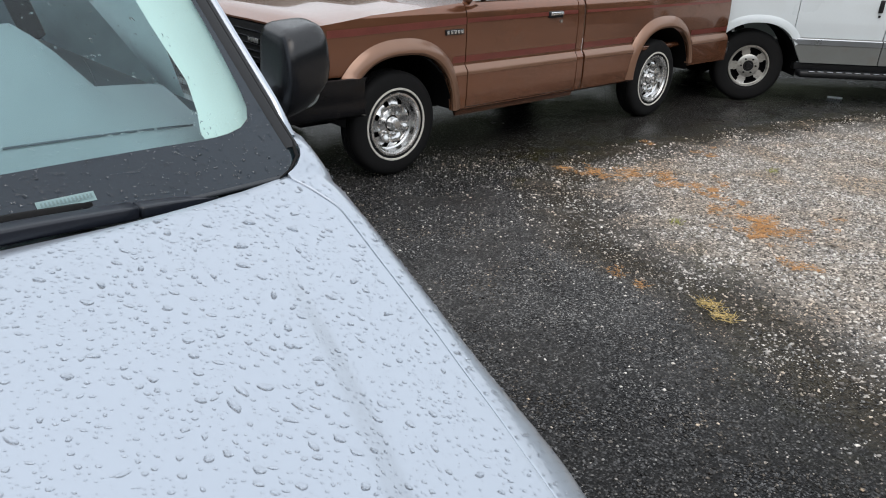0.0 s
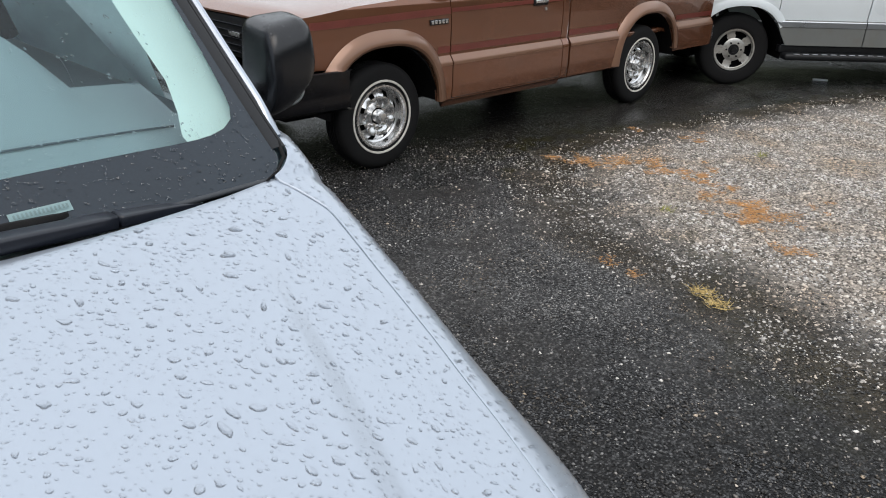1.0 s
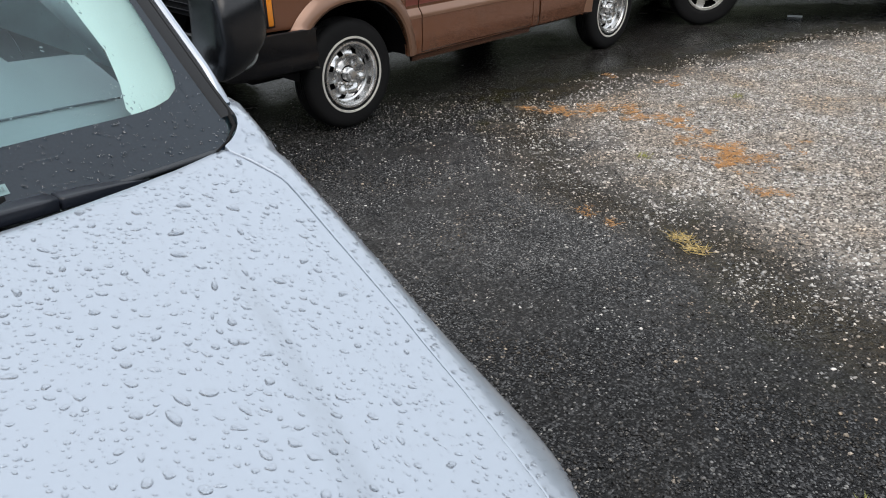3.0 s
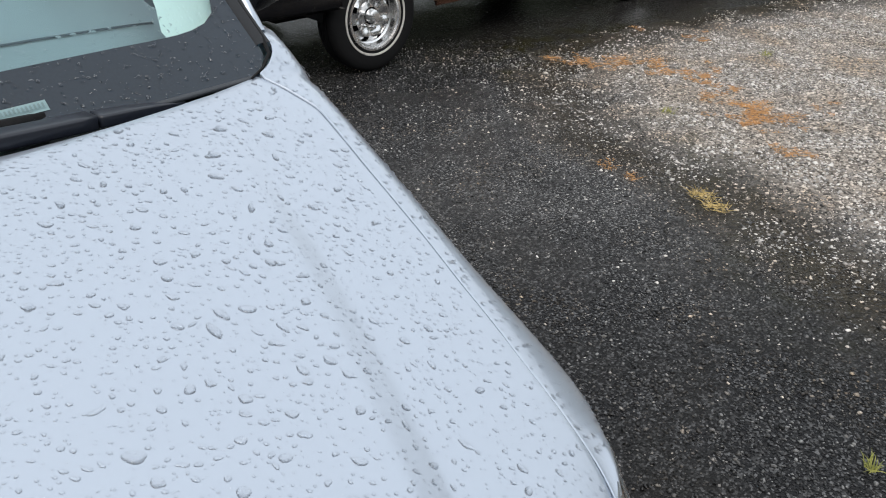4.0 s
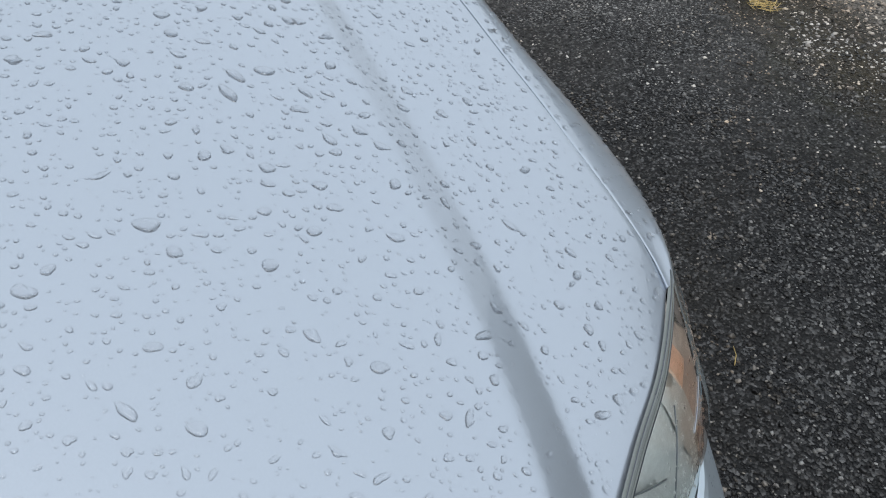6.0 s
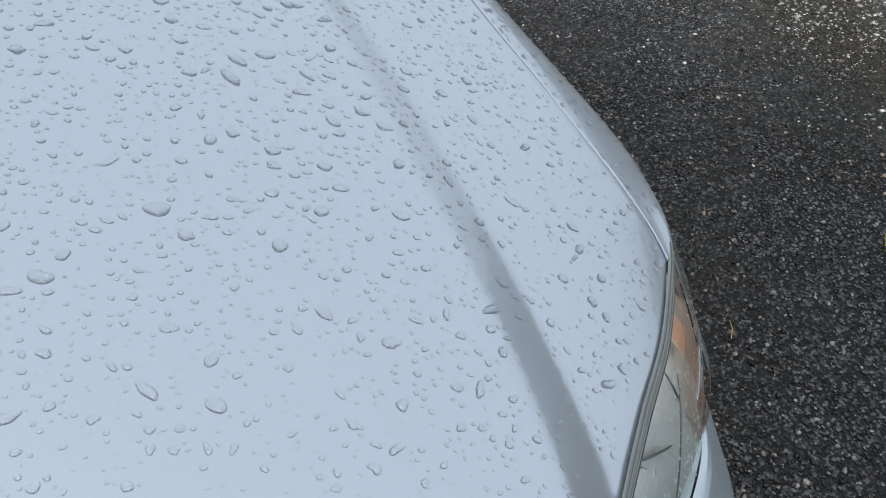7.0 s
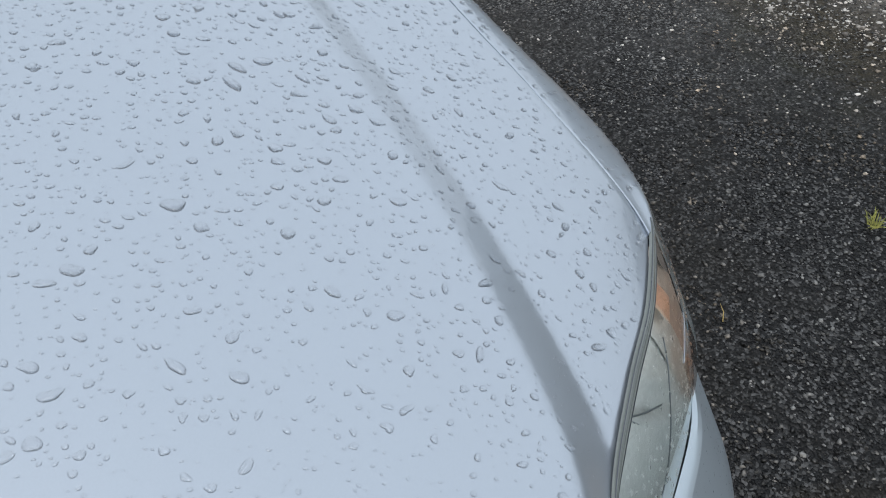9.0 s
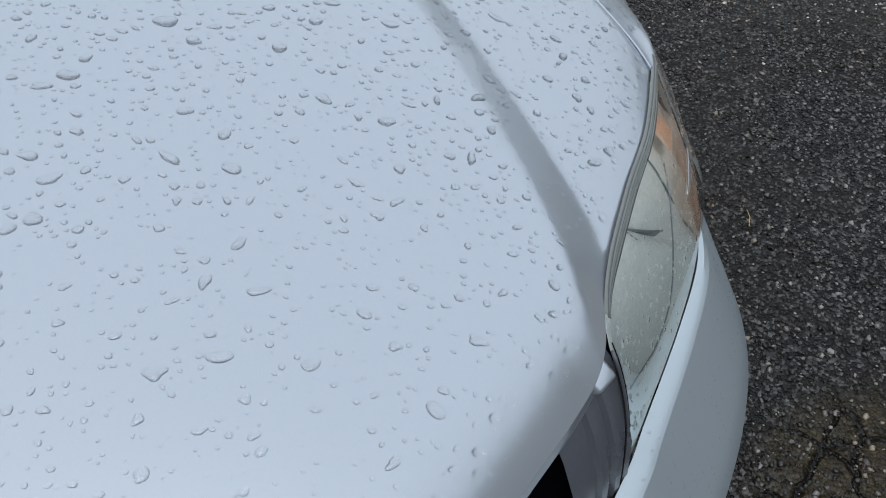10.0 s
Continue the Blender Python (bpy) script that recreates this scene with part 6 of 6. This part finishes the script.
def fender_rain():
    rng = np.random.default_rng(31)
    spots = []
    while len(spots) < 1500:
        u, w, z = FENDER_EDGE[int(rng.uniform(16, 88))]
        if not -0.18 < u < 0.62:
            continue
        u += rng.uniform(-0.004, 0.004)
        sh = side_rows(u, w + 0.0014, z + fender_lift(u), 0.24)
        j = int(rng.choice([1, 2, 3, 3, 4, 4, 5, 6, 7, 8]))
        a, b = np.array(sh[j]), np.array(sh[j + 1])
        p = a + (b - a) * rng.uniform(0.1, 0.9)
        size = rng.uniform(0.0007, 0.0016) if rng.uniform() < 0.62 else rng.uniform(0.0016, 0.0034)
        spots.append((p, (0.2 * np.linalg.norm(b - a), a[2] - b[2], b[1] - a[1]), size, rng.uniform(1, 1.6)))
    drops("fender_rain", spots, CAR, 6, "clear rain beads on the fender")
    spots = []
    for _ in range(1500):
        s, q = rng.uniform(0.0, 0.8), rng.uniform(-0.97, 0.97)
        spots.append((glass_point(q, s, 0.0014), (0.64, 0, 0.77), rng.uniform(0.0008, 0.0024) if rng.uniform() < 0.9 else rng.uniform(0.002, 0.0036), rng.uniform(1, 2.2)))
    for _ in range(700):
        s, q = rng.uniform(0.0, 0.13), rng.uniform(0.2, 0.985)
        spots.append((glass_point(q, s, 0.0016), (0.64, 0, 0.77), rng.uniform(0.001, 0.0028), rng.uniform(1, 1.5)))
    drops("glass_rain", spots, CAR, 7, "small rain beads on the windshield", GLASS_WATER, 1.7)

    spots = []
    for _ in range(420):
        t, v = rng.uniform(0.05, 0.99), rng.uniform(0.08, 0.97)
        p = lens_left(t, v)
        a, b = lens_left(min(1, t + 0.01), v) - p, lens_left(t, min(1, v + 0.01)) - p
        nn = np.cross(a, b)
        nn = nn * (1 if nn[2] > 0 else -1)
        spots.append((p, nn, rng.uniform(0.0008, 0.0024), rng.uniform(1.2, 3.2)))
    drops("lamp_rain", spots, CAR, 9, "rain beads on the headlamp lens", GLASS_WATER, 1.5, 1.4, False)


fender_rain()


def bumper_rain():
    rng = np.random.default_rng(41)
    lines = bumper_lines(80)
    spots = []
    for _ in range(520):
        i = int(rng.uniform(26, 70))
        a, b, c = lines[i]
        d = lines[i + 1][0] - a
        t = rng.uniform(0.02, 0.9)
        p = b + (c - b) * np.array((t ** 0.97, t ** 0.97, t)) if rng.uniform() < 0.8 else a + (b - a) * rng.uniform(0.2, 0.9) + (0, 0, 0.002)
        n = np.cross(c - b, d)
        n = n * (1 if n[2] > 0 else -1)
        spots.append((p, n, rng.uniform(0.0006, 0.0015), rng.uniform(1, 1.3)))
    drops("bumper_rain", spots, CAR, 15, "fine rain beads on the bumper")


bumper_rain()


def mirror_rain():
    rng = np.random.default_rng(52)
    spots = []
    shell = next(o for o in CAR.children if o.name == "door_mirror")
    faces = [p for p in shell.data.polygons if p.normal.x > -0.2 and p.normal.z > -0.3]
    for _ in range(90):
        p = faces[int(rng.uniform(0, len(faces)))]
        a, b, c = (np.array(shell.data.vertices[k].co) for k in p.vertices[:3])
        f, g = sorted(rng.uniform(0, 1, 2))
        spots.append((a * f + b * (g - f) + c * (1 - g), np.array(p.normal), rng.uniform(0.0008, 0.0022), rng.uniform(1, 1.4)))
    drops("mirror_rain", spots, shell, 19, "rain beads on the mirror shell")


mirror_rain()
